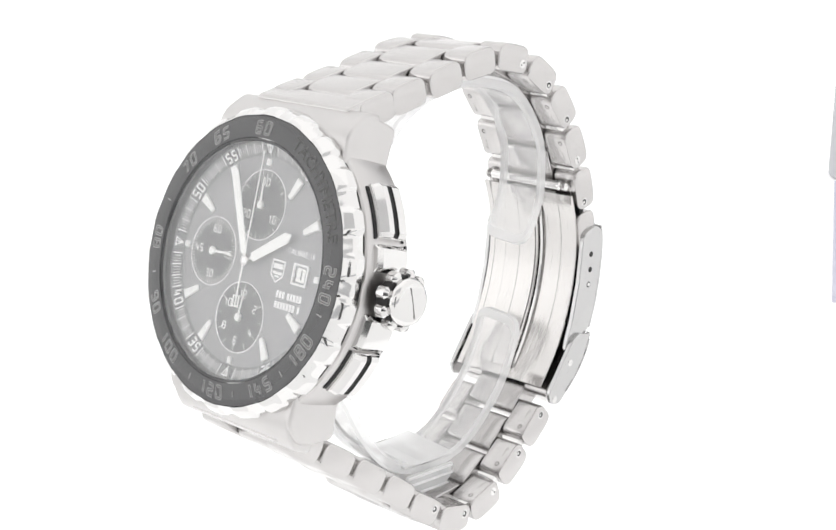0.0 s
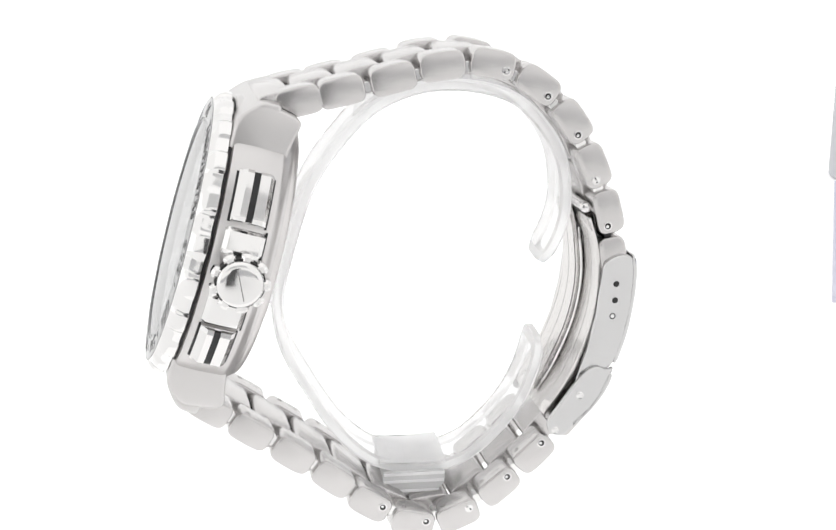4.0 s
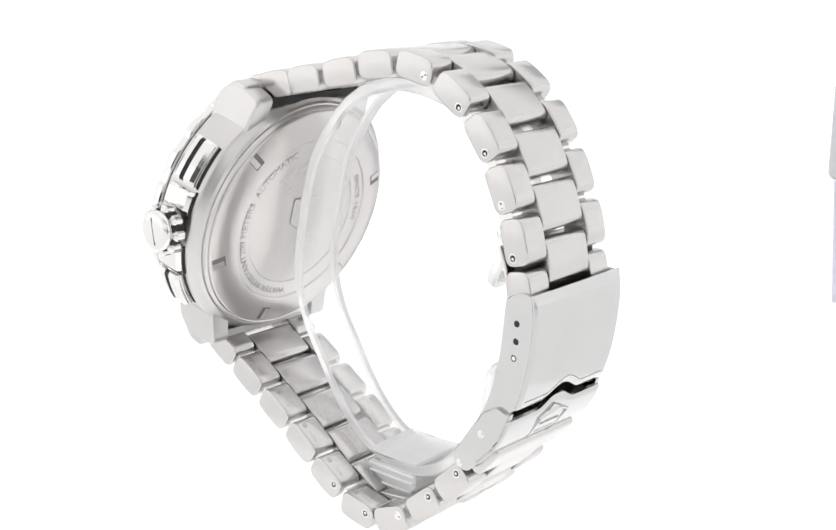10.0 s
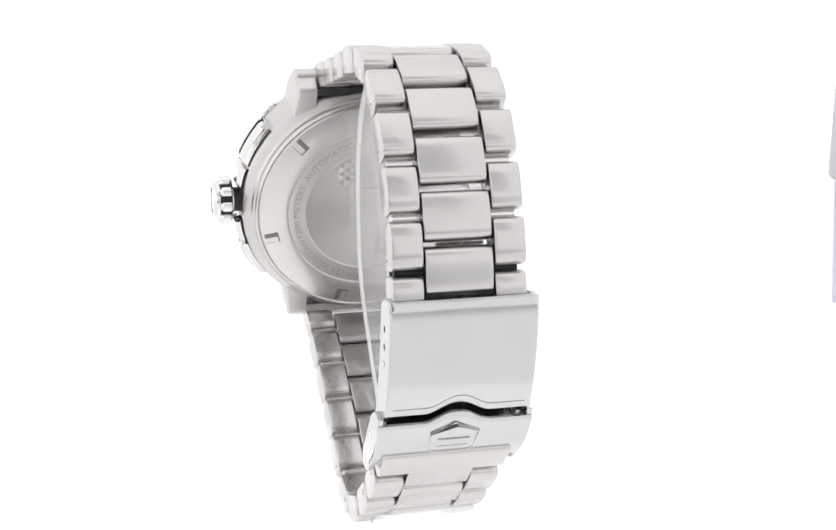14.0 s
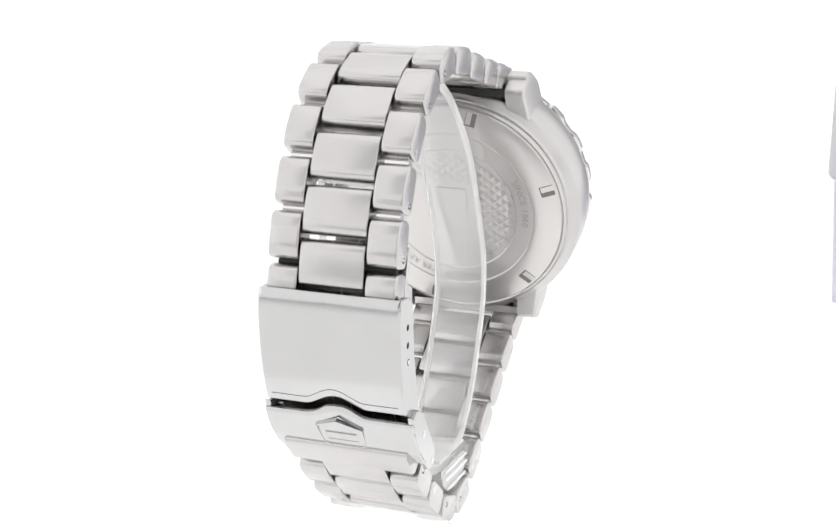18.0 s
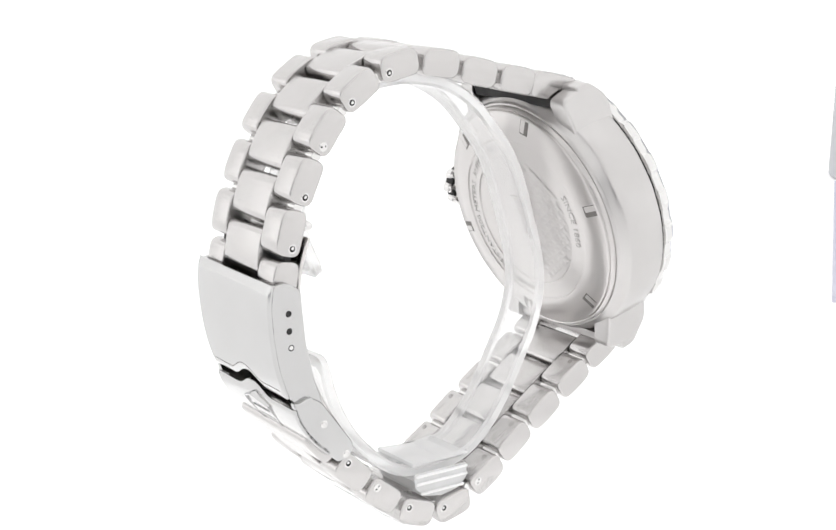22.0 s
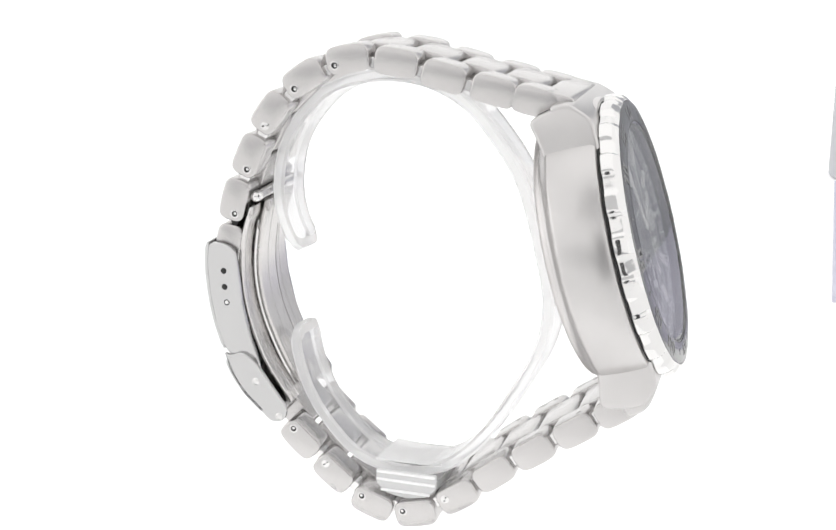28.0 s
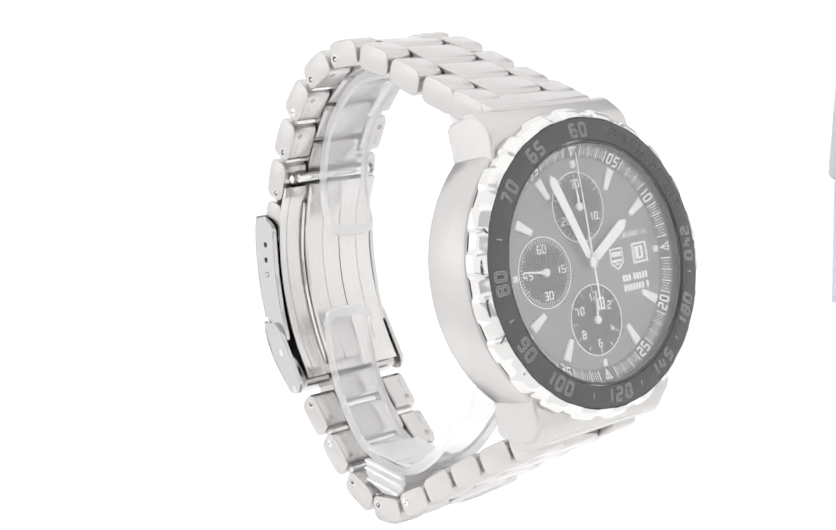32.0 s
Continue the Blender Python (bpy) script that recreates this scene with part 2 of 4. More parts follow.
def spline(points, steps=6):
    """A smooth line through the points."""
    pts = [Vector(p) for p in points]
    pts = [pts[0] * 2 - pts[1]] + pts + [pts[-1] * 2 - pts[-2]]
    out = []
    for i in range(1, len(pts) - 2):
        p0, p1, p2, p3 = pts[i - 1:i + 3]
        for k in range(steps):
            t = k / steps
            out.append(0.5 * (2 * p1 + (p2 - p0) * t + (2 * p0 - 5 * p1 + 4 * p2 - p3) * t * t + (3 * p1 - p0 - 3 * p2 + p3) * t ** 3))
    out.append(pts[-2])
    return out


def strip(line, x0, x1, thick, columns=2, trim=None, side=1, rim=0.15, trim_start=None):
    """A bent plate: a line in y, z swept from x0 to x1; thick goes to the side of its normal. trim(x): what is cut off its end, in mm."""
    pts = [Vector(p) for p in line]
    lengths = [0.0]
    for a, b in zip(pts, pts[1:]):
        lengths.append(lengths[-1] + (b - a).length)

    def at(s):
        s = max(0.0, min(lengths[-1], s))
        for i in range(len(pts) - 1):
            if s <= lengths[i + 1] or i == len(pts) - 2:
                t = (s - lengths[i]) / (lengths[i + 1] - lengths[i])
                d = (pts[i + 1] - pts[i]).normalized()
                return pts[i].lerp(pts[i + 1], t), Vector((-d.y, d.x)) * side

    rows = len(pts)
    xs = [x0, x0 + rim] + [x0 + (x1 - x0) * k / columns for k in range(1, columns)] + [x1 - rim, x1]
    verts, faces = [], []
    nx = len(xs)
    for layer in (0, 1):
        for r in range(rows):
            for c, x in enumerate(xs):
                end = lengths[-1] - (trim(x) if trim else 0)
                begin = trim_start(x) if trim_start else 0.0
                p, nrm = at(begin + (end - begin) * r / (rows - 1))
                edge = rim if c in (0, nx - 1) or r in (0, rows - 1) else 0.0
                d = thick - edge if layer else edge
                verts.append((x, *(p + nrm * d)))
    o = rows * nx
    for r in range(rows - 1):
        for c in range(nx - 1):
            a = r * nx + c
            faces.append((a, a + 1, a + nx + 1, a + nx))
            faces.append((o + a, o + a + nx, o + a + nx + 1, o + a + 1))
    border = [c for c in range(nx)] + [r * nx + nx - 1 for r in range(1, rows)] + [(rows - 1) * nx + c for c in range(nx - 2, -1, -1)] + [r * nx for r in range(rows - 2, 0, -1)]
    for a, b in zip(border, border[1:] + border[:1]):
        faces.append((a, b, o + b, o + a))
    return verts, faces


def lettering(text, size, depth=0.05, shear=0.0, wide=1.0, bold=0.0):
    """Text as verts and faces in mm, centred, flat on z with a little depth."""
    cu = bpy.data.curves.new("lettering", "FONT")
    cu.body, cu.size, cu.align_x, cu.align_y = text, size, "CENTER", "CENTER"
    cu.extrude, cu.resolution_u, cu.shear, cu.offset = depth, 2, shear, bold
    ob = bpy.data.objects.new("lettering", cu)
    scene.collection.objects.link(ob)
    me = bpy.data.meshes.new_from_object(ob.evaluated_get(bpy.context.evaluated_depsgraph_get()))
    v = [(p.co.x * wide, p.co.y, p.co.z) for p in me.vertices]
    f = [tuple(q.vertices) for q in me.polygons]
    bpy.data.objects.remove(ob)
    bpy.data.curves.remove(cu)
    bpy.data.meshes.remove(me)
    return v, f


GLYPHS = {
    "0": ((True, ((0, 0), (1, 0), (1, 1), (0, 1))),),
    "1": ((False, ((0.1, 0.8), (0.55, 1), (0.55, 0))),),
    "2": ((False, ((0, 1), (1, 1), (1, 0.5), (0, 0.5), (0, 0), (1, 0))),),
    "3": ((False, ((0, 1), (1, 1), (1, 0), (0, 0))), (False, ((0.3, 0.5), (1, 0.5)))),
    "4": ((False, ((0.1, 1), (0, 0.35), (1, 0.35))), (False, ((0.75, 0.75), (0.75, 0)))),
    "5": ((False, ((1, 1), (0, 1), (0, 0.5), (1, 0.5), (1, 0), (0, 0))),),
    "6": ((False, ((0.9, 1), (0, 1), (0, 0), (1, 0), (1, 0.52), (0.1, 0.52))),),
    "7": ((False, ((0, 1), (1, 1), (0.4, 0))),),
    "8": ((True, ((0, 0), (1, 0), (1, 1), (0, 1))), (False, ((0.1, 0.52), (0.9, 0.52)))),
    "9": ((False, ((0.1, 0), (1, 0), (1, 1), (0, 1), (0, 0.48), (0.9, 0.48))),),
}


def ribbon(path, closed, width, z0, z1):
    """A flat band of even width along a path, with a little depth."""
    n, verts, faces = len(path), [], []
    for i in range(n):
        p = Vector(path[i])
        a = Vector(path[i - 1]) if closed or i else None
        b = Vector(path[(i + 1) % n]) if closed or i < n - 1 else None
        d0 = (p - a).normalized() if a else (b - p).normalized()
        d1 = (b - p).normalized() if b else d0
        t = (d0 + d1).normalized()
        side = Vector((-t.y, t.x)) * (width / 2 / max(0.5, t.dot(d0)))
        for q, z in ((p + side, z0), (p + side, z1), (p - side, z1), (p - side, z0)):
            verts.append((q.x, q.y, z))
    for i in range(n if closed else n - 1):
        j = (i + 1) % n
        faces += [(4 * i + k, 4 * j + k, 4 * j + (k + 1) % 4, 4 * i + (k + 1) % 4) for k in (0, 1, 2)]
    if not closed:
        faces += [(0, 1, 2, 3), (4 * n - 4, 4 * n - 1, 4 * n - 2, 4 * n - 3)]
    return verts, faces


def digits(text, high, wide, stroke, gap, depth=0.02, line=None):
    """Square sporty numerals, centred; stroke: the band's width; line: the width that is drawn of it."""
    widths = [wide * (0.62 if c == "1" else 1.0) for c in text]
    x = -(sum(widths) + gap * (len(text) - 1)) / 2
    bands = []
    for c, w in zip(text, widths):
        for k, (closed, pts) in enumerate(GLYPHS[c]):
            pts = [(x + stroke / 2 + p * (w - stroke), -high / 2 + stroke / 2 + q * (high - stroke)) for p, q in pts]
            path, n = [], len(pts)
            for i, p in enumerate(pts):
                if closed or 0 < i < n - 1:
                    path += corner(p, pts[i - 1], pts[(i + 1) % n], 0.14 * high, 3)
                else:
                    path.append(p)
            bands.append(ribbon(path, closed, line or stroke, -depth, depth + 0.003 * k))
        x += w + gap
    return merge(*bands)


def on_ring(piece, r, angle, h, inward=False, slope=0.0):
    """Bends a flat piece round the ring at a clock angle (degrees). inward: its feet point outwards."""
    out = []
    for x, y, z in piece[0]:
        a = radians(angle) + (-x if inward else x) / r
        q = r - y if inward else r + y
        out.append((q * math.sin(a), q * math.cos(a), h + z + slope * (r - q)))
    return out, piece[1]


def box(x0, x1, y0, y1, z0, z1):
    v = [(x, y, z) for x in (x0, x1) for y in (y0, y1) for z in (z0, z1)]
    return v, [(0, 1, 3, 2), (4, 6, 7, 5), (0, 4, 5, 1), (2, 3, 7, 6), (0, 2, 6, 4), (1, 5, 7, 3)]


def plate(points, z0, z1):
    n = len(points)
    v = [(x, y, z) for z in (z0, z1) for x, y in points]
    f = [tuple(range(n)), tuple(range(n, 2 * n))]
    f += [(i, (i + 1) % n, n + (i + 1) % n, n + i) for i in range(n)]
    return v, f


def ring_plate(r0, r1, h0, h1, seg=64, cx=0.0, cy=0.0):
    v, f = lathe([(r0, h0), (r1, h0), (r1, h1), (r0, h1)], seg, close=True)
    return [(x + cx, y + cy, z) for x, y, z in v], f


# ---- the table and the added screens ----
def build_setting():
    prof = [(-0.5, 0.0), (0.55, 0.0)]
    prof += [(0.55 + 0.5 * math.sin(a), 0.5 - 0.5 * math.cos(a)) for a in np.linspace(0.1, math.pi / 2, 14)]
    prof += [(1.05, 1.6)]
    xs = (-2.0, -0.6, 0.0, 0.6, 2.0)
    v = [(x * 1000, y * 1000, z * 1000) for y, z in prof for x in xs]
    n = len(xs)
    f = [(r * n + c, r * n + c + 1, (r + 1) * n + c + 1, (r + 1) * n + c) for r in range(len(prof) - 1) for c in range(n - 1)]
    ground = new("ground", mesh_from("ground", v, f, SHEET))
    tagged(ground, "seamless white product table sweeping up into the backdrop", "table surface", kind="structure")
    # unseen screen added where the steel mirrors a dim room
    wall = new("wall_south", mesh_from("wall_south", *box(-800, 800, -720, -700, -260, 115), WALL, smooth=False))
    tagged(wall, "unseen low grey screen behind the camera, standing in for the dim room", "wall", kind="structure")
    # unseen side screens, added to tone what the steel mirrors
    for name, x in (("side_screen_west", -820), ("side_screen_east", 800)):
        side = new(name, mesh_from(name, *box(x, x + 20, -690, 420, -260, 330), SIDE_PANEL, smooth=False))
        tagged(side, "unseen glowing white side screen, added to tone the steel's reflections", "wall", kind="structure")
    # unseen panel added to grey the reflections in steel that tilts upwards
    flap = new("upper_shade_panel", mesh_from("upper_shade_panel", *box(-480, 480, -640, -620, 450, 1050), SHADE_PANEL, smooth=False))
    tagged(flap, "unseen grey panel high in front, added to dim upward reflections", "wall", kind="structure")


def build_board():
    board = new("reflector_board")
    tagged(board, "pale grey reflector board, its reflection on the table built as a lavender plate", "reflector board")
    v, f = prism(rounded([(169, 346), (330, 346), (330, 376), (169, 376)], [14, 3, 3, 14], 10), 0.2, 420, 1.0, lambda x, a, b: (a, b, x))
    place("panel", mesh_from("panel", v, f, BOARD), board)
    # the board's bluish reflection on the table, built as a thin tinted plate
    place("floor_reflection", mesh_from("floor_reflection", *plate([(166, 345), (330, 345), (330, 176), (119, 176)], 0.2, 2.2), LAVENDER), board)
    return board


def build_studio_camera():
    """The dark camera that mirrors in the steel; it stands behind the lens's place."""
    rig = new("studio_camera")
    tagged(rig, "black camera body facing the watch, mirrored darkly in its steel", "camera")
    v, f = prism(rounded([(-330, 90), (-242, 90), (-242, 138), (-330, 138)], 8, 4), -30, 30, 4.0)
    place("body", mesh_from("body", v, f, CAMERA_BLACK), rig)
    v, f = moved(lathe([(26, 0), (34, 0), (36, 3), (36, 14), (30, 14), (26, 3)], 48, close=True), Matrix.Translation((0, -243, 115)) @ pose(0, 0, 0, 90 - 14.6, 0, 0).to_4x4())
    place("lens_ring", mesh_from("lens_ring", v, f, CAMERA_BLACK), rig)
    v, f = prism(rounded([(-320, 0.3), (-256, 0.3), (-262, 92), (-314, 92)], 4, 3), -24, 24, 3.0)
    place("stand_column", mesh_from("stand_column", v, f, CAMERA_BLACK), rig)
    return rig


# ---- the watch ----
CX = 1.9                                         # the watch's middle plane, mm from the turning axis


NORMAL = Vector((0, -0.9611, 0.2762))
UP = Vector((0, 0.2762, 0.9611))
HEAD = Matrix(((1, UP.x, NORMAL.x, CX * MM), (0, UP.y, NORMAL.y, -35.4 * MM), (0, UP.z, NORMAL.z, (LIFT - 51.8) * MM), (0, 0, 0, 1)))


def link_pose(y, z, ty, tz, x=CX):
    l = math.hypot(ty, tz)
    ty, tz = ty / l, tz / l
    return Matrix(((1, 0, 0, x * MM), (0, ty, -tz, y * MM), (0, tz, ty, (z + LIFT) * MM), (0, 0, 0, 1)))


TOP = [(-19.9, -31.0), (-13.57, -29.64), (-5.95, -27.9), (1.4, -26.1), (9.0, -25.88), (16.04, -29.02), (21.57, -34.59), (25.17, -41.51), (27.76, -48.75), (28.9, -56.2)]
BOTTOM = [(17.17, -87.85), (11.57, -93.14), (4.95, -97.6), (-2.37, -98.3), (-9.27, -94.56), (-15.07, -90.01), (-21.31, -85.6), (-27.7, -81.31), (-33.9, -77.2)]


def tangent(chain, i):
    a, b = chain[max(i - 1, 0)], chain[min(i + 1, len(chain) - 1)]
    return b[0] - a[0], b[1] - a[1]


def link_outline(half, low, high, r_low, r_high, crown=0.18):
    """The side view of a link: a flat inside, a slightly arched outside, and round ends."""
    lip = high - crown
    arch = [(half * q, lip + crown * (1 - q * q)) for q in (1.0, 0.8, 0.55, 0.28, 0.0, -0.28, -0.55, -0.8, -1.0)]
    points = [(-half, low), (half, low)] + arch
    radii = [r_low, r_low, r_high] + [0.05] * 7 + [r_high]
    out = []
    for i, p in enumerate(points):
        if i in (0, 1, 2, len(points) - 1):
            a, b = points[i - 1], points[(i + 1) % len(points)]
            if i == 2:
                b = (0.3 * half, lip + crown * 0.91)
            if i == len(points) - 1:
                a = (-0.3 * half, lip + crown * 0.91)
            out += corner(p, a, b, radii[i], 6)
        elif abs(p[0]) < half - r_high * 0.9:
            out.append(p)
    return out


def build_links(watch):
    half = 3.45
    outer = mesh_from("outer_link", *soft_prism(link_outline(half, -2.0, 2.32, 1.5, 1.5), -2.3, 2.3, 0.3), LINK_STEEL)
    inner = mesh_from("center_link", *soft_prism(link_outline(3.5, -1.9, 2.35, 1.3, 1.35), -4.9, 4.9, 0.22), LINK_STEEL)
    end_links = [mesh_from("end_link", *soft_prism(rounded([(-2.4, -1.9), (2.6, -1.9), (2.6, high), (-2.4, high)], [0.8, 0.8, 1.0, 1.0], 4), -9.7, 9.7, 0.3), LINK_STEEL) for high in (2.2, 1.3)]
    tube = mesh_from("hinge_tube", *prism([(0.85 * math.cos(a), 0.85 * math.sin(a)) for a in np.linspace(0, 2 * math.pi, 13)[:-1]], -9.0, 9.0, 0.1), POLISHED)
    # thin black copy of the tube puts shade into the gap by the clasp
    shaded_tube = mesh_from("hinge_tube", *prism([(0.6 * math.cos(a), 0.6 * math.sin(a)) for a in np.linspace(0, 2 * math.pi, 13)[:-1]], -9.0, 9.0, 0.1), RUBBER_SHADE)
    pin_ring = mesh_from("pin_rim", *lathe([(0.48, -0.25), (0.48, 0.04), (0.6, 0.06), (0.7, 0.02), (0.7, -0.25)], 20, close=True), POLISHED)
    pin_core = mesh_from("pin", *merge(moved(plate([(0.48 * math.cos(a), 0.48 * math.sin(a)) for a in np.linspace(-1.35, 1.35, 9)], -0.3, 0.05), Matrix.Translation((0.02, 0, 0))),
                                       moved(plate([(-0.48 * math.cos(a), 0.48 * math.sin(a)) for a in np.linspace(-1.35, 1.35, 9)], -0.3, 0.05), Matrix.Translation((-0.02, 0, 0)))), POLISHED)
    hole = mesh_from("pin_hole", *lathe([(0.0, 0.015), (0.49, 0.015), (0.49, -0.2)], 18), HOLE_SHADE)
    pin_tip = mesh_from("pin_tip", *moved(lathe([(0.0, 0.08), (0.2, 0.06), (0.27, 0.0), (0.27, -0.1)], 14), Matrix.Translation((0.06, 0.08, 0))), POLISHED)
    pin_mark = mesh_from("pin_mark", *lathe([(0.26, -0.1), (0.26, 0.02), (0.4, 0.02), (0.4, -0.1)], 16, close=True), GRAVURE_SHADE)
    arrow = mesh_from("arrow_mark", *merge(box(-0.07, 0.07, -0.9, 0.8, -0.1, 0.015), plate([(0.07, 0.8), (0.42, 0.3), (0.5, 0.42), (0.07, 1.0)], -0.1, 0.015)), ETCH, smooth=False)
    sideways = pose(0, 0, 0, 0, 90, 0)
    for chain, pinned, along in ((TOP, range(4, 9), 2.15), (BOTTOM, range(0, 5), -2.0)):
        for i, (y, z) in enumerate(chain):
            ty, tz = tangent(chain, i)
            end = (chain is TOP and i == 0) or (chain is BOTTOM and i == len(chain) - 1)
            for sgn in (-1, 1):
                link = place("outer_link", outer, watch, link_pose(y, z, ty, tz, CX + sgn * 7.47))
                if i in pinned:
                    spot = Matrix.Translation((sgn * 2.3 * MM, along * MM, -0.5 * MM)) @ (sideways if sgn > 0 else sideways @ pose(0, 0, 0, 180, 0, 0))
                    place("pin_rim", pin_ring, link, spot)
                    place("pin_hole", hole, link, spot)
                    place("pin_tip", pin_tip, link, spot)
                    if (i + sgn + len(chain)) % 3 == 0:
                        place("pin", pin_core, link, spot @ pose(0, 0, 0, 0, 0, 30 + 47 * i))
                if not end:
                    away = 1.7 if chain is TOP else -1.7
                    place("pin_mark", pin_mark, link, pose(sgn * 0.9 * MM, -away * MM, -2.0 * MM, 180, 0, 0))
                    place("arrow_mark", arrow, link, pose(sgn * 0.9 * MM, away * 0.5 * MM, -2.0 * MM, 180, 0, 180 if chain is TOP else 0))
        a, b = (chain[0], chain[1]) if chain is TOP else (chain[-1], chain[-2])
        step = (Vector(a) - Vector(b)).normalized() * 3.3
        back = 1 if chain is TOP else -1
        place("end_link", end_links[0 if chain is TOP else 1], watch, link_pose(a[0] + step.x, a[1] + step.y, -back * step.x, -back * step.y))
        for k, ((y0, z0), (y1, z1)) in enumerate(zip(chain, chain[1:])):
            place("center_link", inner, watch, link_pose((y0 + y1) / 2, (z0 + z1) / 2, y1 - y0, z1 - z0))
            place("hinge_tube", shaded_tube if chain is TOP and k >= 8 else tube, watch, link_pose((y0 + y1) / 2, (z0 + z1) / 2, y1 - y0, z1 - z0) @ Matrix.Translation((0, 0, -0.2 * MM)))


def build_clasp(watch):
    cx = 1.6
    base = pose(cx * MM, 0, LIFT * MM)

    def wave(x):
        return 1.1 + 1.9 * max(0.0, math.cos(min(math.pi / 2, abs(x) / 4.6 * math.pi / 2))) ** 1.6

    outer = spline([(32.4, -55.5), (32.75, -59.0), (32.35, -64.0), (31.38, -69.0), (29.6, -74.2)], 5)
    cover = place("clasp_cover", mesh_from("clasp_cover", *strip(outer, -10.8, 10.8, 0.9, 24, lambda x: wave(x), side=-1, rim=0.3), CLASP_STEEL), watch, base, "brushed folding clasp cover")
    cheek_line = [(31.9, -55.75), (32.22, -59.0), (31.84, -64.0), (30.88, -69.0), (29.6, -72.7), (28.2, -74.4), (23.2, -76.0), (25.0, -71.0), (26.4, -65.0), (26.95, -60.0), (27.2, -56.9), (28.6, -55.9), (30.2, -55.5)]
    cheek = rounded(cheek_line, 0.7, 3)
    me = mesh_from("clasp_cheek", *prism(cheek, -0.45, 0.45, 0.14), CLASP_STEEL)
    hole_dark = mesh_from("adjustment_hole", *lathe([(0.0, 0.02), (0.42, 0.02), (0.5, 0.0), (0.5, -0.2)], 18), HOLE_SHADE)
    hole_pin = mesh_from("spring_bar_tip", *lathe([(0.0, 0.10), (0.30, 0.08), (0.36, 0.0), (0.36, -0.2)], 18), POLISHED)
    for sgn in (-1, 1):
        c = place("clasp_cheek", me, watch, base @ Matrix.Translation((sgn * 10.33 * MM, 0, 0)))
        turn = pose(0, 0, 0, 0, 90 * sgn, 0)
        for k, (y, z) in enumerate(((29.35, -60.1), (29.25, -62.75), (28.95, -65.3))):
            m = Matrix.Translation((sgn * 0.45 * MM, y * MM, z * MM)) @ turn
            place("adjustment_hole", hole_dark, c, m)
            if k == 2:
                place("spring_bar_tip", hole_pin, c, m)
    # the line that follows the wavy lower edge
    def trimmed(x):
        return wave(x) + 1.0
    pts = []
    for side_x in np.linspace(-9.8, 9.8, 41):
        pts.append((side_x, trimmed(side_x)))
    line_v, line_f = [], []
    dense = spline([(32.4, -55.5), (32.75, -59.0), (32.35, -64.0), (31.38, -69.0), (29.6, -74.2)], 40)
    run = [0.0]
    for a, b in zip(dense, dense[1:]):
        run.append(run[-1] + (b - a).length)

    def on_cover(s, lift):
        for i in range(len(dense) - 1):
            if s <= run[i + 1]:
                d = (dense[i + 1] - dense[i]).normalized()
                return dense[i].lerp(dense[i + 1], (s - run[i]) / (run[i + 1] - run[i])) + Vector((-d.y, d.x)) * lift
        return dense[-1]
    for x, s in pts:
        for ds, lift in ((-0.07, -0.02), (-0.07, 0.015), (0.07, 0.015), (0.07, -0.02)):
            p = on_cover(run[-1] - s + ds - 0.35, lift)
            line_v.append((x, p.x, p.y))
    for i in range(len(pts) - 1):
        for k in range(4):
            j = (k + 1) % 4
            line_f.append((i * 4 + k, i * 4 + j, (i + 1) * 4 + j, (i + 1) * 4 + k))
    place("groove", mesh_from("groove", line_v, line_f, GRAVURE_SHADE), cover)

    # safety flap
    flap_line = spline([(29.6, -73.2), (28.6, -76.5), (26.3, -80.0), (23.2, -83.0)], 6)
    flap_line = list(reversed(flap_line))
    flap = place("safety_flap", mesh_from("safety_flap", *strip(flap_line, -11.5, 11.5, 0.75, 24, lambda x: 2.75 - wave(x), side=1, rim=0.12), CLASP_STEEL), watch, base, "brushed safety flap of the clasp")
    ch = rounded([(29.3, -73.4), (28.3, -76.7), (26.0, -80.3), (21.3, -84.6), (19.2, -84.2), (18.6, -82.1), (24.3, -74.3), (26.3, -73.2), (28.4, -74.0)], 0.8, 3)
    me = mesh_from("flap_cheek", *prism(ch, -0.4, 0.4, 0.14), CLASP_STEEL)
    rivet = mesh_from("rivet", *lathe([(0.0, 0.08), (0.35, 0.08), (0.45, 0.0), (0.62, 0.03), (0.66, -0.2)], 18), POLISHED)
    for sgn in (-1, 1):
        c = place("flap_cheek", me, watch, base @ Matrix.Translation((sgn * 11.1 * MM, 0, 0)))
        turn = pose(0, 0, 0, 0, 90 * sgn, 0)
        for y, z in ((23.9, -77.9), (20.0, -83.5)):
            place("rivet", rivet, c, Matrix.Translation((sgn * 0.4 * MM, y * MM, z * MM)) @ turn)
    # shield emblem on the flap: an outline and two bars
    m = link_pose(27.95, -78.3, -2.6, -3.4, 0) @ Matrix.Identity(4)
    m.translation = Vector((0, 27.9 * MM, -78.0 * MM))
    def bar(x0, y0, x1, y1, w=0.07):
        d = (Vector((x1, y1)) - Vector((x0, y0))).normalized()
        nn = Vector((-d.y, d.x)) * w
        return plate([(x0 + nn.x, y0 + nn.y), (x1 + nn.x, y1 + nn.y), (x1 - nn.x, y1 - nn.y), (x0 - nn.x, y0 - nn.y)], -0.6, 0.03)
    bars = [bar(-3.6, -1.6, 0, -3.3, 0.1), bar(0, -3.3, 3.6, -1.6, 0.1), bar(-2.4, -0.1, 2.4, -0.1), bar(-2.4, 1.7, 2.4, 1.7), bar(-3.6, -1.6, -3.3, 2.6, 0.1), bar(3.6, -1.6, 3.3, 2.6, 0.1), bar(-3.3, 2.6, -2.3, 3.2, 0.1), bar(3.3, 2.6, 2.3, 3.2, 0.1)]
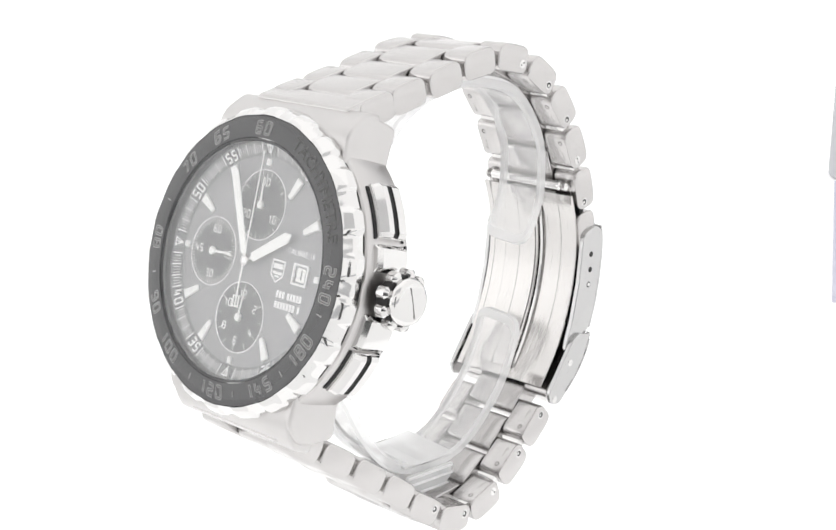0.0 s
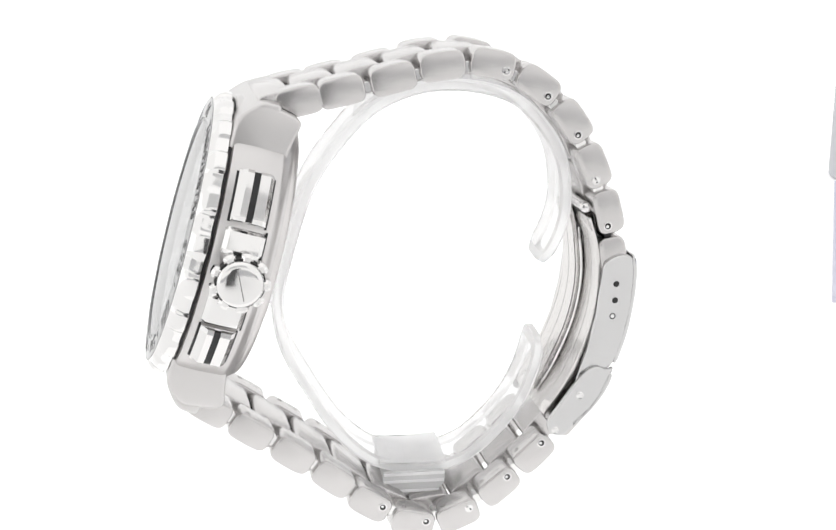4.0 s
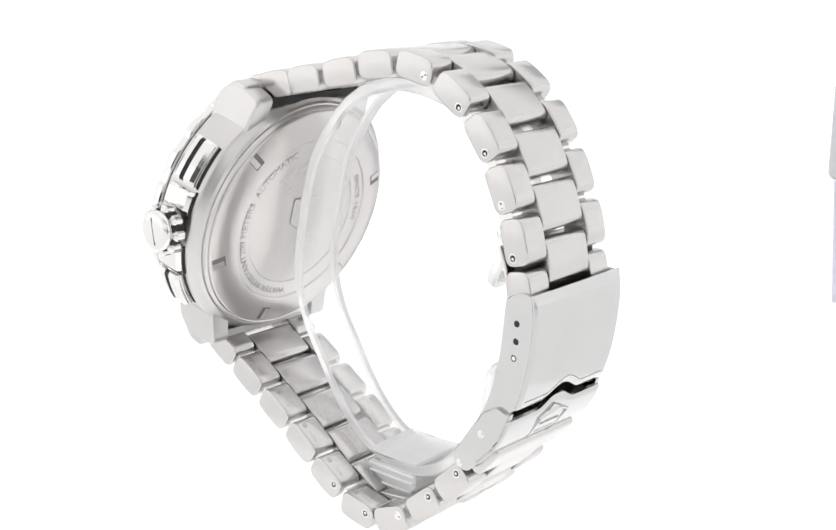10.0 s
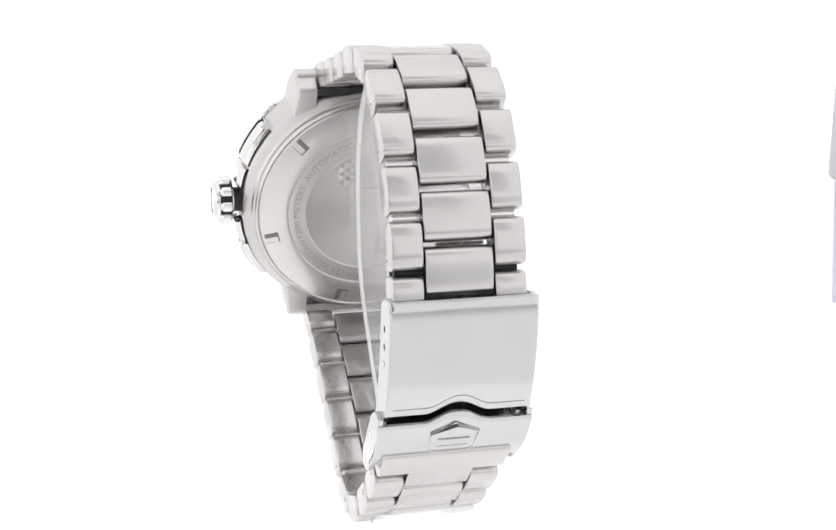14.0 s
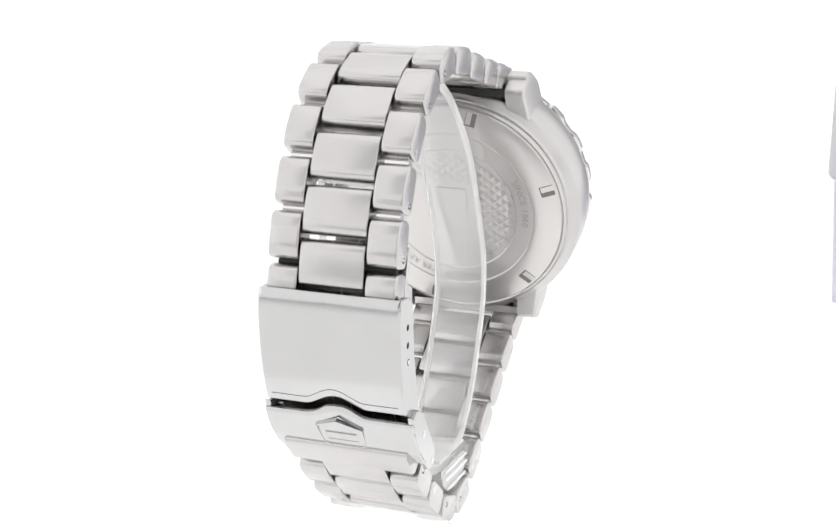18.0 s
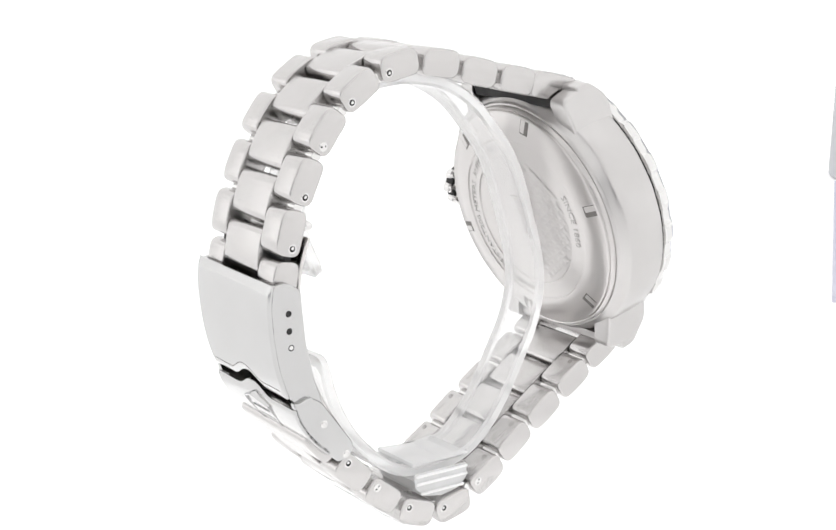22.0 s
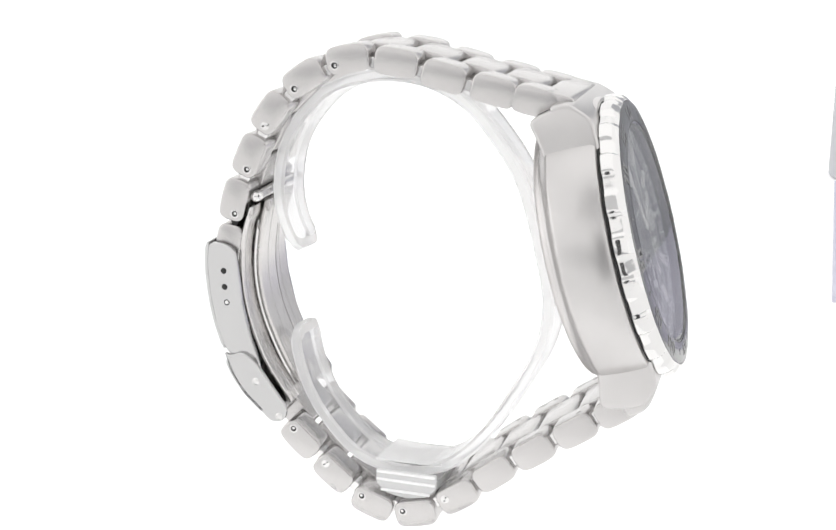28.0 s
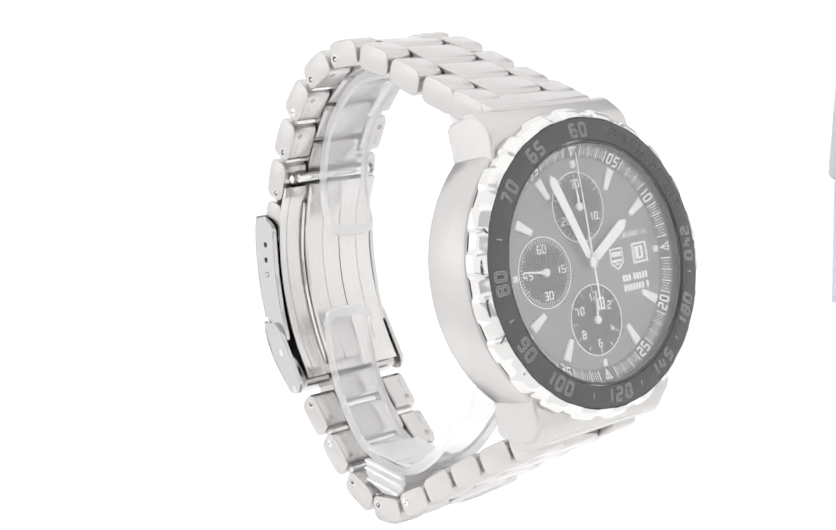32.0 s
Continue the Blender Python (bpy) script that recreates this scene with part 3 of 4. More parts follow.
    place("emblem", mesh_from("emblem", *merge(*bars), CLASP_STEEL, smooth=False), flap, m)

    # the end piece of the bracelet below the flap
    me = mesh_from("end_block", *prism(rounded([(-3.2, -1.9), (3.0, -1.9), (3.0, 2.2), (-3.2, 2.2)], 1.2, 4), -9.75, 9.75, 0.2), LINK_STEEL)
    place("end_block", me, watch, link_pose(22.6, -81.9, -5.0, -5.6, CX))

    me = mesh_from("center_link", *prism(rounded([(-3.5, -1.9), (3.5, -1.9), (3.5, 2.2), (-3.5, 2.2)], 1.3, 4), -5.02, 5.02, 0.18), LINK_STEEL)
    place("center_link", me, watch, link_pose(19.9, -84.9, -5.4, -5.9, CX))
    inner_line = spline([(29.6, -66.0), (28.6, -70.5), (26.9, -74.5), (24.6, -78.0), (22.0, -80.5)], 4)
    place("clasp_inner_plate", mesh_from("clasp_inner_plate", *strip(inner_line, -9.83, 9.83, 0.6, 2, side=-1, rim=0.1), BLADE), watch, base)

    # folding blades inside
    blade_line = spline([(25.3, -49.6), (26.7, -54.3), (27.2, -59.3), (26.8, -64.4), (25.5, -69.6), (22.9, -75.8), (19.0, -81.7)], 5)
    blade = place("folding_blade", mesh_from("folding_blade", *strip(blade_line, -9.55, 9.6, 0.6, 4, side=-1, rim=0.15), BLADE), watch, base, "polished inner blade of the folding clasp")
    second = spline([(24.6, -49.3), (25.6, -53.5), (26.25, -59.3), (25.9, -64.4), (24.6, -69.6), (22.0, -75.6), (19.4, -80.0)], 5)
    place("blade_rib", mesh_from("blade_rib", *strip(second, -5.0, 2.2, 0.9, 4, side=-1, rim=0.3), BLADE), blade)
    bead = [(y + 0.25, z) for y, z in second[4:]]
    for x in (-5.2, 2.55):
        place("blade_bead", mesh_from("blade_bead", *strip(bead, x - 0.3, x + 0.3, 0.55, 2, side=-1, rim=0.22), POLISHED), blade)
    for x, half, crease, top, surface in ((-1.6, 0.06, second, 0.925, ETCH), (1.9, 0.09, second[6:-4], 0.925, GRAVURE_SHADE), (6.5, 0.07, blade_line[2:-3], 0.625, ETCH), (-8.3, 0.07, blade_line, 0.625, ETCH)):
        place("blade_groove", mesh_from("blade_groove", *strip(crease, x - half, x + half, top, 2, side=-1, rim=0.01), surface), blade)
    hinge = merge(lathe([(0.0, -8.9), (0.75, -8.5), (0.85, -8.0), (0.55, -7.4), (0.8, -7.2), (0.8, 7.5), (0.55, 7.7), (0.85, 8.3), (0.75, 8.8), (0.0, 9.2)], 16))
    place("blade_hinge", mesh_from("blade_hinge", *hinge, POLISHED), watch, Matrix.Translation((cx * MM, 24.6 * MM, (LIFT - 48.2) * MM)) @ pose(0, 0, 0, 0, 90, 0))


def build_case(watch):
    body = lathe([(16.0, -1.0), (17.2, -1.0), (20.6, -0.85), (21.3, -0.92), (21.8, -1.2), (22.03, -1.75), (22.12, -4.4), (22.05, -8.3), (21.85, -8.75), (21.2, -9.15), (21.0, -9.45), (20.75, -9.6), (20.6, -9.85), (20.4, -10.2), (19.0, -10.3)], 128)
    case = place("case", mesh_from("case", *body, CASE_STEEL), watch, HEAD, "brushed steel watch case with hooded lugs")
    for s in (1, -1):
        def hood_at(x, a, b):
            return x, s * a, b
        reach = 0.0 if s > 0 else 0.7
        hood = rounded([(15.5, -0.42), (20.45, -0.72), (22.3 + reach, -2.45), (23.45 + reach, -3.75), (23.6 + reach, -6.4), (18.0, -8.0), (15.5, -8.0)], [0.3, 1.2, 1.2, 1.2, 0.5, 0.6, 0.3], 5)
        wide = 13.2 if s > 0 else 12.9
        place("lug_hood", mesh_from("lug_hood", *soft_prism(hood, -wide, wide, 0.5, hood_at, 4), CASE_STEEL), case)
        for sx in (1, -1):
            def lug_at(x, a, b):
                q = 10.1 + (x - 10.1) * (1 - 0.028 * (a - 13.0))
                return sx * q, s * a, b
            lug = rounded([(13.0, -0.4), (20.4, -0.7), (23.3, -3.6), (22.9, -7.0), (22.2, -10.1), (19.6, -9.4), (16.4, -8.9), (13.4, -9.0)], [1.0, 1.5, 1.5, 2.2, 1.3, 1.6, 1.3, 1.0], 5)
            place("lug", mesh_from("lug", *soft_prism(lug, 10.1, 14.45, 0.55, lug_at, 5, start=False), CASE_STEEL, angle=40), case)
    # block behind each hood; the upper one is black in place of shade
    for s in (1, -1):
        place("hood_filler", mesh_from("hood_filler", *box(-9.9, 9.9, min(s * 20.6, s * 22.0), max(s * 20.6, s * 22.0), -9.3 if s > 0 else -9.0, -7.2), HOLE_SHADE if s > 0 else CASE_STEEL, smooth=False), case)
    # crown guards
    for a0, a1 in ((73.0, 82.5), (97.5, 110.0)):
        place("crown_guard", mesh_from("crown_guard", *sector(20.5, 23.3, a0, a1, -7.9, -2.2, 10, 0.1, 0.6), BEZEL_STEEL), case)
    for a0, a1 in ((72.2, 83.0), (97.0, 110.6)):
        place("guard_joint", mesh_from("guard_joint", *sector(20.5, 22.45, a0, a1, -8.12, -7.88, 8, 0.0, 0.04), HOLE_SHADE), case)
    # caseback
    back = lathe([(20.1, -10.2), (20.0, -10.75), (19.75, -11.0), (19.5, -10.85), (19.4, -11.1), (19.2, -11.25), (15.1, -12.0), (14.7, -12.0), (14.5, -11.8), (11.7, -12.0), (11.5, -11.8), (0.0, -11.85)], 128)
    cb = place("caseback", mesh_from("caseback", *back, BACK_STEEL), watch, HEAD, "satin steel screw-down caseback with engraved ring")
    for a in range(46, 406, 60):
        # a dark plate stands for the shade inside each notch
        v = [(x, y, z) for x, y, z in box(-0.95, 0.95, 16.6, 19.0, -11.9, -11.2)[0]]
        v = [(x, y, -11.25 - (19.2 - y) * 0.183 + (-0.02 if z < -11.5 else 0.4)) for x, y, z in v]
        place("wrench_notch", mesh_from("wrench_notch", *moved((v, box(0, 1, 0, 1, 0, 1)[1]), pose(0, 0, 0, 0, 0, -a)), GRAVURE_SHADE, smooth=False), cb)
        # a steel plate over half of it draws the lit half
        v2 = [(x * 0.5 + 0.36, (y - 17.8) * 0.9 + 17.95, z - 0.012) for x, y, z in v]
        place("notch_lit_half", mesh_from("notch_lit_half", *moved((v2, box(0, 1, 0, 1, 0, 1)[1]), pose(0, 0, 0, 0, 0, -a)), BACK_STEEL, smooth=False), cb)
    for word, ang, size in (("AUTOMATIC", 40.0, 1.55), ("200 METERS", 88.0, 1.6), ("WATER RESISTANT", 143.0, 1.55), ("SINCE 1860", 280.0, 1.6)):
        v, f = lettering(word, size, 0.03, wide=1.15)
        v, f = on_ring(([(-x, y, z) for x, y, z in v], f), 13.1, ang, -11.93)
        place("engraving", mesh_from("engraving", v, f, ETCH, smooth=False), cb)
    # checkered relief of the medallion
    tile = mesh_from("relief_tile", *([(-1.0, 0, 0), (0, -0.78, 0), (1.0, 0, 0), (0, 0.78, 0), (0, 0, -0.09)], [(0, 1, 4), (1, 2, 4), (2, 3, 4), (3, 0, 4)]), BACK_STEEL, smooth=False)
    for i in range(-13, 14):
        for j in range(-9, 10):
            x, y = i * 1.01, j * 1.58 + (0.79 if i % 2 else 0)
            if math.hypot(x, y) < 10.7 and (x < -2.0 or (y > 5.0 and x < 7.0)) and not (abs(x) < 3.4 and -3.4 < y < 5.2):
                place("relief_tile", tile, cb, pose(x * MM, y * MM, -11.86 * MM))
    shield = [(-2.7, 3.3), (2.7, 3.3), (2.7, -1.2), (0, -3.4), (-2.7, -1.2)]
    place("medallion_shield", mesh_from("medallion_shield", *prism(rounded(shield, 0.3, 2), -0.25, 0.1, 0.1, lambda x, a, b: (a, b + 1, x)), BACK_STEEL), cb, pose(0, 0, -11.9 * MM))

    # bezel
    teeth = 22

    def wave(a, k):
        w = math.cos((a - math.pi / 2) * teeth)
        dip = 0.5 + 0.5 * math.tanh(3.0 * (w - 0.1)) / math.tanh(3.0)
        return 1 - (0.021 * dip if k in (1, 2, 3, 4) else 0.017 * dip if k == 5 else 0.004 * dip if k == 6 else 0)
    bez = lathe([(20.4, -0.8), (21.6, -0.75), (22.1, -0.45), (22.05, 0.55), (21.7, 1.3), (21.0, 1.95), (20.6, 2.12), (20.45, 1.9), (16.9, 2.0), (16.9, 0.0)], 720, wave, close=True)
    bezel = place("bezel", mesh_from("bezel", *bez, BEZEL_STEEL), watch, HEAD, "polished scalloped steel bezel with a black tachymeter ring")
    place("bezel_gap", mesh_from("bezel_gap", *lathe([(20.8, -0.98), (21.45, -0.98), (21.4, -0.66), (20.8, -0.66)], 96, close=True), HOLE_SHADE), bezel)
    ins = lathe([(20.5, 1.95), (20.4, 2.16), (17.5, 2.52), (17.3, 2.46), (17.25, 1.9)], 128, close=True)
    place("bezel_insert", mesh_from("bezel_insert", *ins, CERAMIC), bezel, None, "black tachymeter ring")
    place("inner_rim", mesh_from("inner_rim", *lathe([(17.22, 1.95), (17.22, 2.42), (17.12, 2.45), (16.9, 2.3), (16.88, 1.95)], 128, close=True), CERAMIC), bezel)
    slope = (2.55 - 2.16) / 3.2
    mid = 18.75

    def engrave(piece, ang, name="bezel_numeral", flip=False, mat=ENGRAVED):
        v, f = on_ring(piece, mid, ang, 2.37, flip, slope)
        place(name, mesh_from(name, v, f, mat, smooth=False), bezel)
    for speed in (60, 65, 70, 80, 90, 100, 120, 145, 180, 240):
        ang = 3600 / speed * 6 % 360
        low = 95 < ang < 265
        turned_in = low and speed not in (80, 240)
        engrave(digits(str(speed), 2.15, 1.5, 0.46, 0.36, 0.025), ang, flip=turned_in)
        engrave(digits(str(speed), 2.15, 1.5, 0.46, 0.36, 0.034, 0.2), ang, "numeral_floor", turned_in, GROOVE)
    for v_tick in (75, 85, 110, 130, 160, 210):
        engrave(plate([(-0.1, -0.45), (0.1, -0.45), (0.1, 0.45), (-0.1, 0.45)], -0.03, 0.03), 3600 / v_tick * 6 % 360, "bezel_tick")
    engrave(lettering("TACHYMETRE", 2.5, 0.03, wide=1.08), 47.0, mat=SHADED_ENGRAVING)

    # crystal
    gl = lathe([(0.0, 2.62), (8, 2.55), (14, 2.42), (16.85, 2.3), (16.85, 1.6)], 96)
    crystal = place("crystal", mesh_from("crystal", *gl, GLASS), watch, HEAD, "clear domed sapphire crystal")
    crystal.visible_shadow = False
    return case


moving = {}


def build_dial(watch):
    dl = place("dial", mesh_from("dial", *lathe([(0.0, 0.0), (16.9, 0.0), (16.9, -0.4), (0.0, -0.4)], 96), DIAL_GREY), watch, HEAD, "anthracite dial with three black registers")
    fl = lathe([(15.0, 0.02), (15.1, 0.12), (16.9, 0.75), (16.9, 0.0)], 96, close=True)
    flange = place("chapter_ring", mesh_from("chapter_ring", *fl, FLANGE), watch, HEAD, "dark sloping chapter ring with white minute scale")
    place("flange_wall", mesh_from("flange_wall", *lathe([(16.85, 0.6), (16.85, 1.9), (17.0, 1.9), (17.0, 0.6)], 96, close=True), FLANGE), dl)
    rs = 0.63 / 1.8
    ticks = []
    for q in range(240):
        a = q * 1.5
        near = min(abs((a - b + 180) % 360 - 180) for b in range(0, 360, 30))
        if near < 5.5 and round(a) % 90:
            continue
        l = 0.75 if q % 4 == 0 else 0.5
        w = 0.09 if q % 4 == 0 else 0.05
        ticks.append(on_ring(plate([(-w, -l), (w, -l), (w, l), (-w, l)], -0.01, 0.02), 15.95, a, 0.44, False, -rs))
    tagged(place("minute_ticks", mesh_from("minute_ticks", *merge(*ticks), PRINT, smooth=False), flange), kind="stuff")
    for word, minute in (("05", 5), ("10", 10), ("20", 20), ("25", 25), ("35", 35), ("40", 40), ("50", 50), ("55", 55)):
        flip = 15 < minute < 45
        v, f = digits(word, 1.5, 0.98, 0.25, 0.26)
        v, f = on_ring((v, f), 15.95, minute * 6, 0.46, flip, -rs)
        place("minute_numeral", mesh_from("minute_numeral", v, f, PRINT, smooth=False), flange)
    for minute in (0, 15, 30, 45):
        tri = [(-0.75, 0.65), (0.75, 0.65), (0, -0.75)]
        hole = [(-0.42, 0.45), (0.42, 0.45), (0, -0.35)]
        v = [(x, y, 0.02) for x, y in tri + hole]
        f = [(0, 1, 4, 3), (1, 2, 5, 4), (2, 0, 3, 5)]
        place("triangle_mark", mesh_from("triangle_mark", *on_ring((v, f), 15.95, minute * 6, 0.46, False, -rs), PRINT, smooth=False), flange)
    # hour markers
    for hour in (1, 2, 4, 5, 7, 8, 10, 11):
        mk = prism(rounded([(-0.42, -1.6), (0.42, -1.6), (0.72, 1.6), (-0.72, 1.6)], 0.1, 2), 0.0, 0.45, 0.12, lambda x, a, b: (a, b, x))
        place("hour_marker", mesh_from("hour_marker", *mk, LUME), dl, pose(0, 0, 0, 0, 0, -hour * 30) @ Matrix.Translation((0, 13.0 * MM, 0)))
    for hour, r in ((12, 14.2), (6, 14.3), (9, 14.3), (3, 14.2)):
        mk = prism(rounded([(-0.45, -0.5), (0.45, -0.5), (0.45, 0.5), (-0.45, 0.5)], 0.08, 2), 0.0, 0.4, 0.1, lambda x, a, b: (a, b, x))
        place("hour_marker", mesh_from("hour_marker", *mk, LUME), dl, pose(0, 0, 0, 0, 0, -hour * 30) @ Matrix.Translation((0, r * MM, 0)))
    # registers
    subs = ((0.0, 8.1, 5.05, ((("30"), 0), ("10", 120), ("20", 240)), 30, 357.0, 4.0),
            (-8.4, 0.0, 5.0, (("60", 0), ("15", 90), ("30", 180), ("45", 270)), 60, 90.0, 4.3),
            (0.0, -8.1, 5.1, (("12", 0), ("2", 60), ("4", 120), ("6", 180), ("8", 240), ("10", 300)), 12, 5.0, 4.2))
    for k, (cx, cy, r, words, ticks_n, hand_angle, hand_len) in enumerate(subs):
        at = Matrix.Translation((cx * MM, cy * MM, 0))
        reg = place("register", mesh_from("register", *lathe([(0.0, 0.03), (r, 0.03), (r, -0.1)], 64), DIAL_BLACK), watch, HEAD @ at, "black recessed chronograph register")
        marks = [ring_plate(r - 0.14, r, 0.0, 0.06, 64)]
        for q in range(ticks_n):
            big = q % 5 == 0 or ticks_n == 12
            l = 0.42 if big else 0.25
            rr = (r - 0.3 - l) if ticks_n != 12 else r - 0.75
            marks.append(on_ring(plate([(-0.05, -l), (0.05, -l), (0.05, l), (-0.05, l)], -0.01, 0.02), rr, q * 360 / ticks_n, 0.04))
        place("register_scale", mesh_from("register_scale", *merge(*marks), PRINT, smooth=False), reg)
        for word, ang in words:
            v, f = digits(word, 1.22, 0.78, 0.17, 0.2, 0.015)
            rr = r - 1.75
            dx, dy = rr * math.sin(radians(ang)), rr * math.cos(radians(ang))
            place("register_numeral", mesh_from("register_numeral", *moved((v, f), Matrix.Translation((dx, dy, 0.05))), PRINT, smooth=False), reg)
        hand = merge(plate([(-0.22, -0.4), (0.22, -0.4), (0.1, hand_len), (-0.1, hand_len)], 0.3, 0.42), lathe([(0.0, 0.5), (0.55, 0.5), (0.6, 0.3), (0.6, 0.05)], 20))
        h = place("register_hand", mesh_from("register_hand", *hand, LUME), reg, pose(0, 0, 0, 0, 0, -hand_angle))
        if ticks_n == 60:
            moving["seconds"] = h
    # date window, emblem, lettering
    win = merge(box(9.2, 12.3, 1.2, 1.5, 0, 0.25), box(9.2, 12.3, -1.5, -1.2, 0, 0.25), box(9.2, 9.5, -1.2, 1.2, 0, 0.25), box(12.0, 12.3, -1.2, 1.2, 0, 0.25))
    window = place("date_window", mesh_from("date_window", *win, PRINT, smooth=False), dl)
    place("date_disc", mesh_from("date_disc", *box(9.9, 11.6, -0.95, 0.95, 0.0, 0.05), LUME, smooth=False), window)
    place("date_numeral", mesh_from("date_numeral", *moved(lettering("1", 1.7, 0.01, bold=0.03), Matrix.Translation((10.9, 0, 0.07))), DIAL_BLACK, smooth=False), window)
    sh = [(-1.35, 1.5), (1.35, 1.5), (1.35, -0.7), (0, -1.75), (-1.35, -0.7)]
    sv = [(x, y, z) for z in (0.0, 0.1) for x, y in sh] + [(x * 0.84, y * 0.84, z) for z in (0.0, 0.1) for x, y in sh]
    sf = []
    for i in range(5):
        j = (i + 1) % 5
        sf += [(5 + i, 5 + j, 15 + j, 15 + i), (i, j, 5 + j, 5 + i), (10 + i, 15 + i, 15 + j, 10 + j)]
    emblem = merge((sv, sf), box(-0.95, 0.95, 0.25, 0.95, 0, 0.08), box(-0.95, 0.95, -0.55, -0.15, 0, 0.08), box(-0.5, 0.5, -0.95, -0.7, 0, 0.08))
    place("shield_emblem", mesh_from("shield_emblem", *moved(emblem, Matrix.Translation((6.0, -0.2, 0))), PRINT, smooth=False), dl)
    place("dial_lettering", mesh_from("dial_lettering", *moved(lettering("CALIBRE 16", 1.15, 0.012), Matrix.Translation((10.0, 2.85, 0.02))), PRINT, smooth=False), dl)
    bars = []
    for row, words in ((-3.3, (3, 5)), (-4.75, (7, 1))):
        x = 6.6
        for letters in words:
            for k in range(letters):
                bars.append(box(x, x + 0.46, row - 0.48, row + 0.48, 0, 0.03))
                x += 0.62
            x += 0.4
    place("dial_bars", mesh_from("dial_bars", *merge(*bars), PRINT, smooth=False), dl)

    # central pointers
    def baton(length, w0, w1, z):
        return prism(rounded([(-w0, 1.2), (w0, 1.2), (w1, length - 1.0), (0.12, length), (-0.12, length), (-w1, length - 1.0)], 0.08, 2), z, z + 0.18, 0.06, lambda x, a, b: (a, b, x))
    stem = lambda l, z: plate([(-0.22, 0), (0.22, 0), (0.22, l), (-0.22, l)], z, z + 0.15)
    place("hour_hand", mesh_from("hour_hand", *merge(baton(9.6, 0.72, 0.82, 0.75), stem(1.6, 0.75)), LUME), dl, pose(0, 0, 0, 0, 0, -58.2))
    moving["minutes"] = place("minute_hand", mesh_from("minute_hand", *merge(baton(14.1, 0.6, 0.78, 1.0), stem(1.6, 1.0)), LUME), dl, pose(0, 0, 0, 0, 0, -335.6))
    cs = merge(plate([(-0.16, -5.0), (0.16, -5.0), (0.06, 15.8), (-0.06, 15.8)], 1.3, 1.38),
               box(-0.7, -0.45, -6.6, -5.0, 1.28, 1.4), box(0.45, 0.7, -6.6, -5.0, 1.28, 1.4), box(-0.7, 0.7, -5.2, -4.95, 1.28, 1.4), box(-0.7, 0.7, -6.7, -6.45, 1.28, 1.4), box(-0.12, 0.12, -6.5, -5.1, 1.28, 1.4))
    place("chronograph_hand", mesh_from("chronograph_hand", *cs, LUME, smooth=False), dl, pose(0, 0, 0, 0, 0, 0.4))
    place("hand_hub", mesh_from("hand_hub", *lathe([(0.0, 1.52), (0.45, 1.5), (0.8, 1.35), (0.85, 0.6), (0.85, 0.0)], 24), POLISHED), dl)


def build_crown(watch):
    core = lathe([(1.5, -1.8), (1.5, 0.0), (3.0, 0.2), (3.1, 0.5), (3.1, 2.3), (3.25, 2.45), (3.3, 2.75), (3.2, 3.1), (2.95, 3.4), (2.6, 3.58), (2.3, 3.65), (1.2, 3.72), (0.0, 3.74)], 96)
    base = HEAD @ Matrix.Translation((23.2 * MM, -0.1 * MM, -5.6 * MM)) @ pose(0, 0, 0, 0, 90, 0)
    crown = place("crown", mesh_from("crown", *core, POLISHED), watch, base, "polished screw-down crown with rounded petals")
    place("shaft_seal", mesh_from("shaft_seal", *lathe([(1.5, -1.5), (2.1, -1.5), (2.1, 0.15), (1.5, 0.15)], 40, close=True), RUBBER_SHADE), crown)
    petal = mesh_from("petal", *prism(rounded([(2.6, -0.8), (4.3, -0.92), (4.3, 0.92), (2.6, 0.8)], [0.2, 0.75, 0.75, 0.2], 4), 0.35, 2.55, 0.45, lambda x, a, b: (a, b, x)), POLISHED)
    # black blocks that put the shade between the petals into colour
    gap = mesh_from("petal_shade", *box(2.9, 3.5, -0.5, 0.5, 0.45, 2.38), HOLE_SHADE, smooth=False)
    for k in range(9):
        place("petal", petal, crown, pose(0, 0, 0, 0, 0, 40 * k + 8))
        place("petal_shade", gap, crown, pose(0, 0, 0, 0, 0, 40 * k + 28))
    place("crown_emblem", mesh_from("crown_emblem", *box(-0.06, 0.06, -2.2, 2.2, 3.3, 3.77), GRAVURE_SHADE, smooth=False), crown, pose(0, 0, 0, 0, 0, 25))
    for a0, a1 in ((51.5, 70.8), (111.2, 129.0)):
        p = place("pusher", mesh_from("pusher", *sector(21.0, 22.95, a0, a1, -7.5, -2.4, 10, 0.0, 0.15), POLISHED), watch, HEAD, "polished chronograph pusher with a black slot")
        for bar_profile in ([(22.4, -5.4), (23.75, -5.4), (23.75, -6.85), (23.2, -7.4), (22.4, -7.4)], [(22.4, -4.45), (23.75, -4.45), (23.75, -3.5), (22.95, -2.5), (22.4, -2.5)]):
            place("facet_bar", mesh_from("facet_bar", *ring_bar(bar_profile, a0 + 0.15, a1 - 0.15, 1.5, 0.35), POLISHED, angle=20), p)
        place("slot", mesh_from("slot", *sector(22.5, 23.4, a0 + 0.6, a1 - 0.6, -5.5, -4.4, 10, 0.0, 0.05), RUBBER_SHADE), p)
        # black strips drawn for the dark gaps beside the pusher
        place("dark_joint", mesh_from("dark_joint", *sector(21.0, 22.3, a0 + 0.2, a1 + 0.3, -2.5, -2.12, 10, 0.0, 0.05), RUBBER_SHADE), p)
        place("dark_joint", mesh_from("dark_joint", *sector(21.0, 22.22, a0 + 0.3, a1 + 0.5, -7.8, -7.45, 10, 0.0, 0.05), RUBBER_SHADE), p)


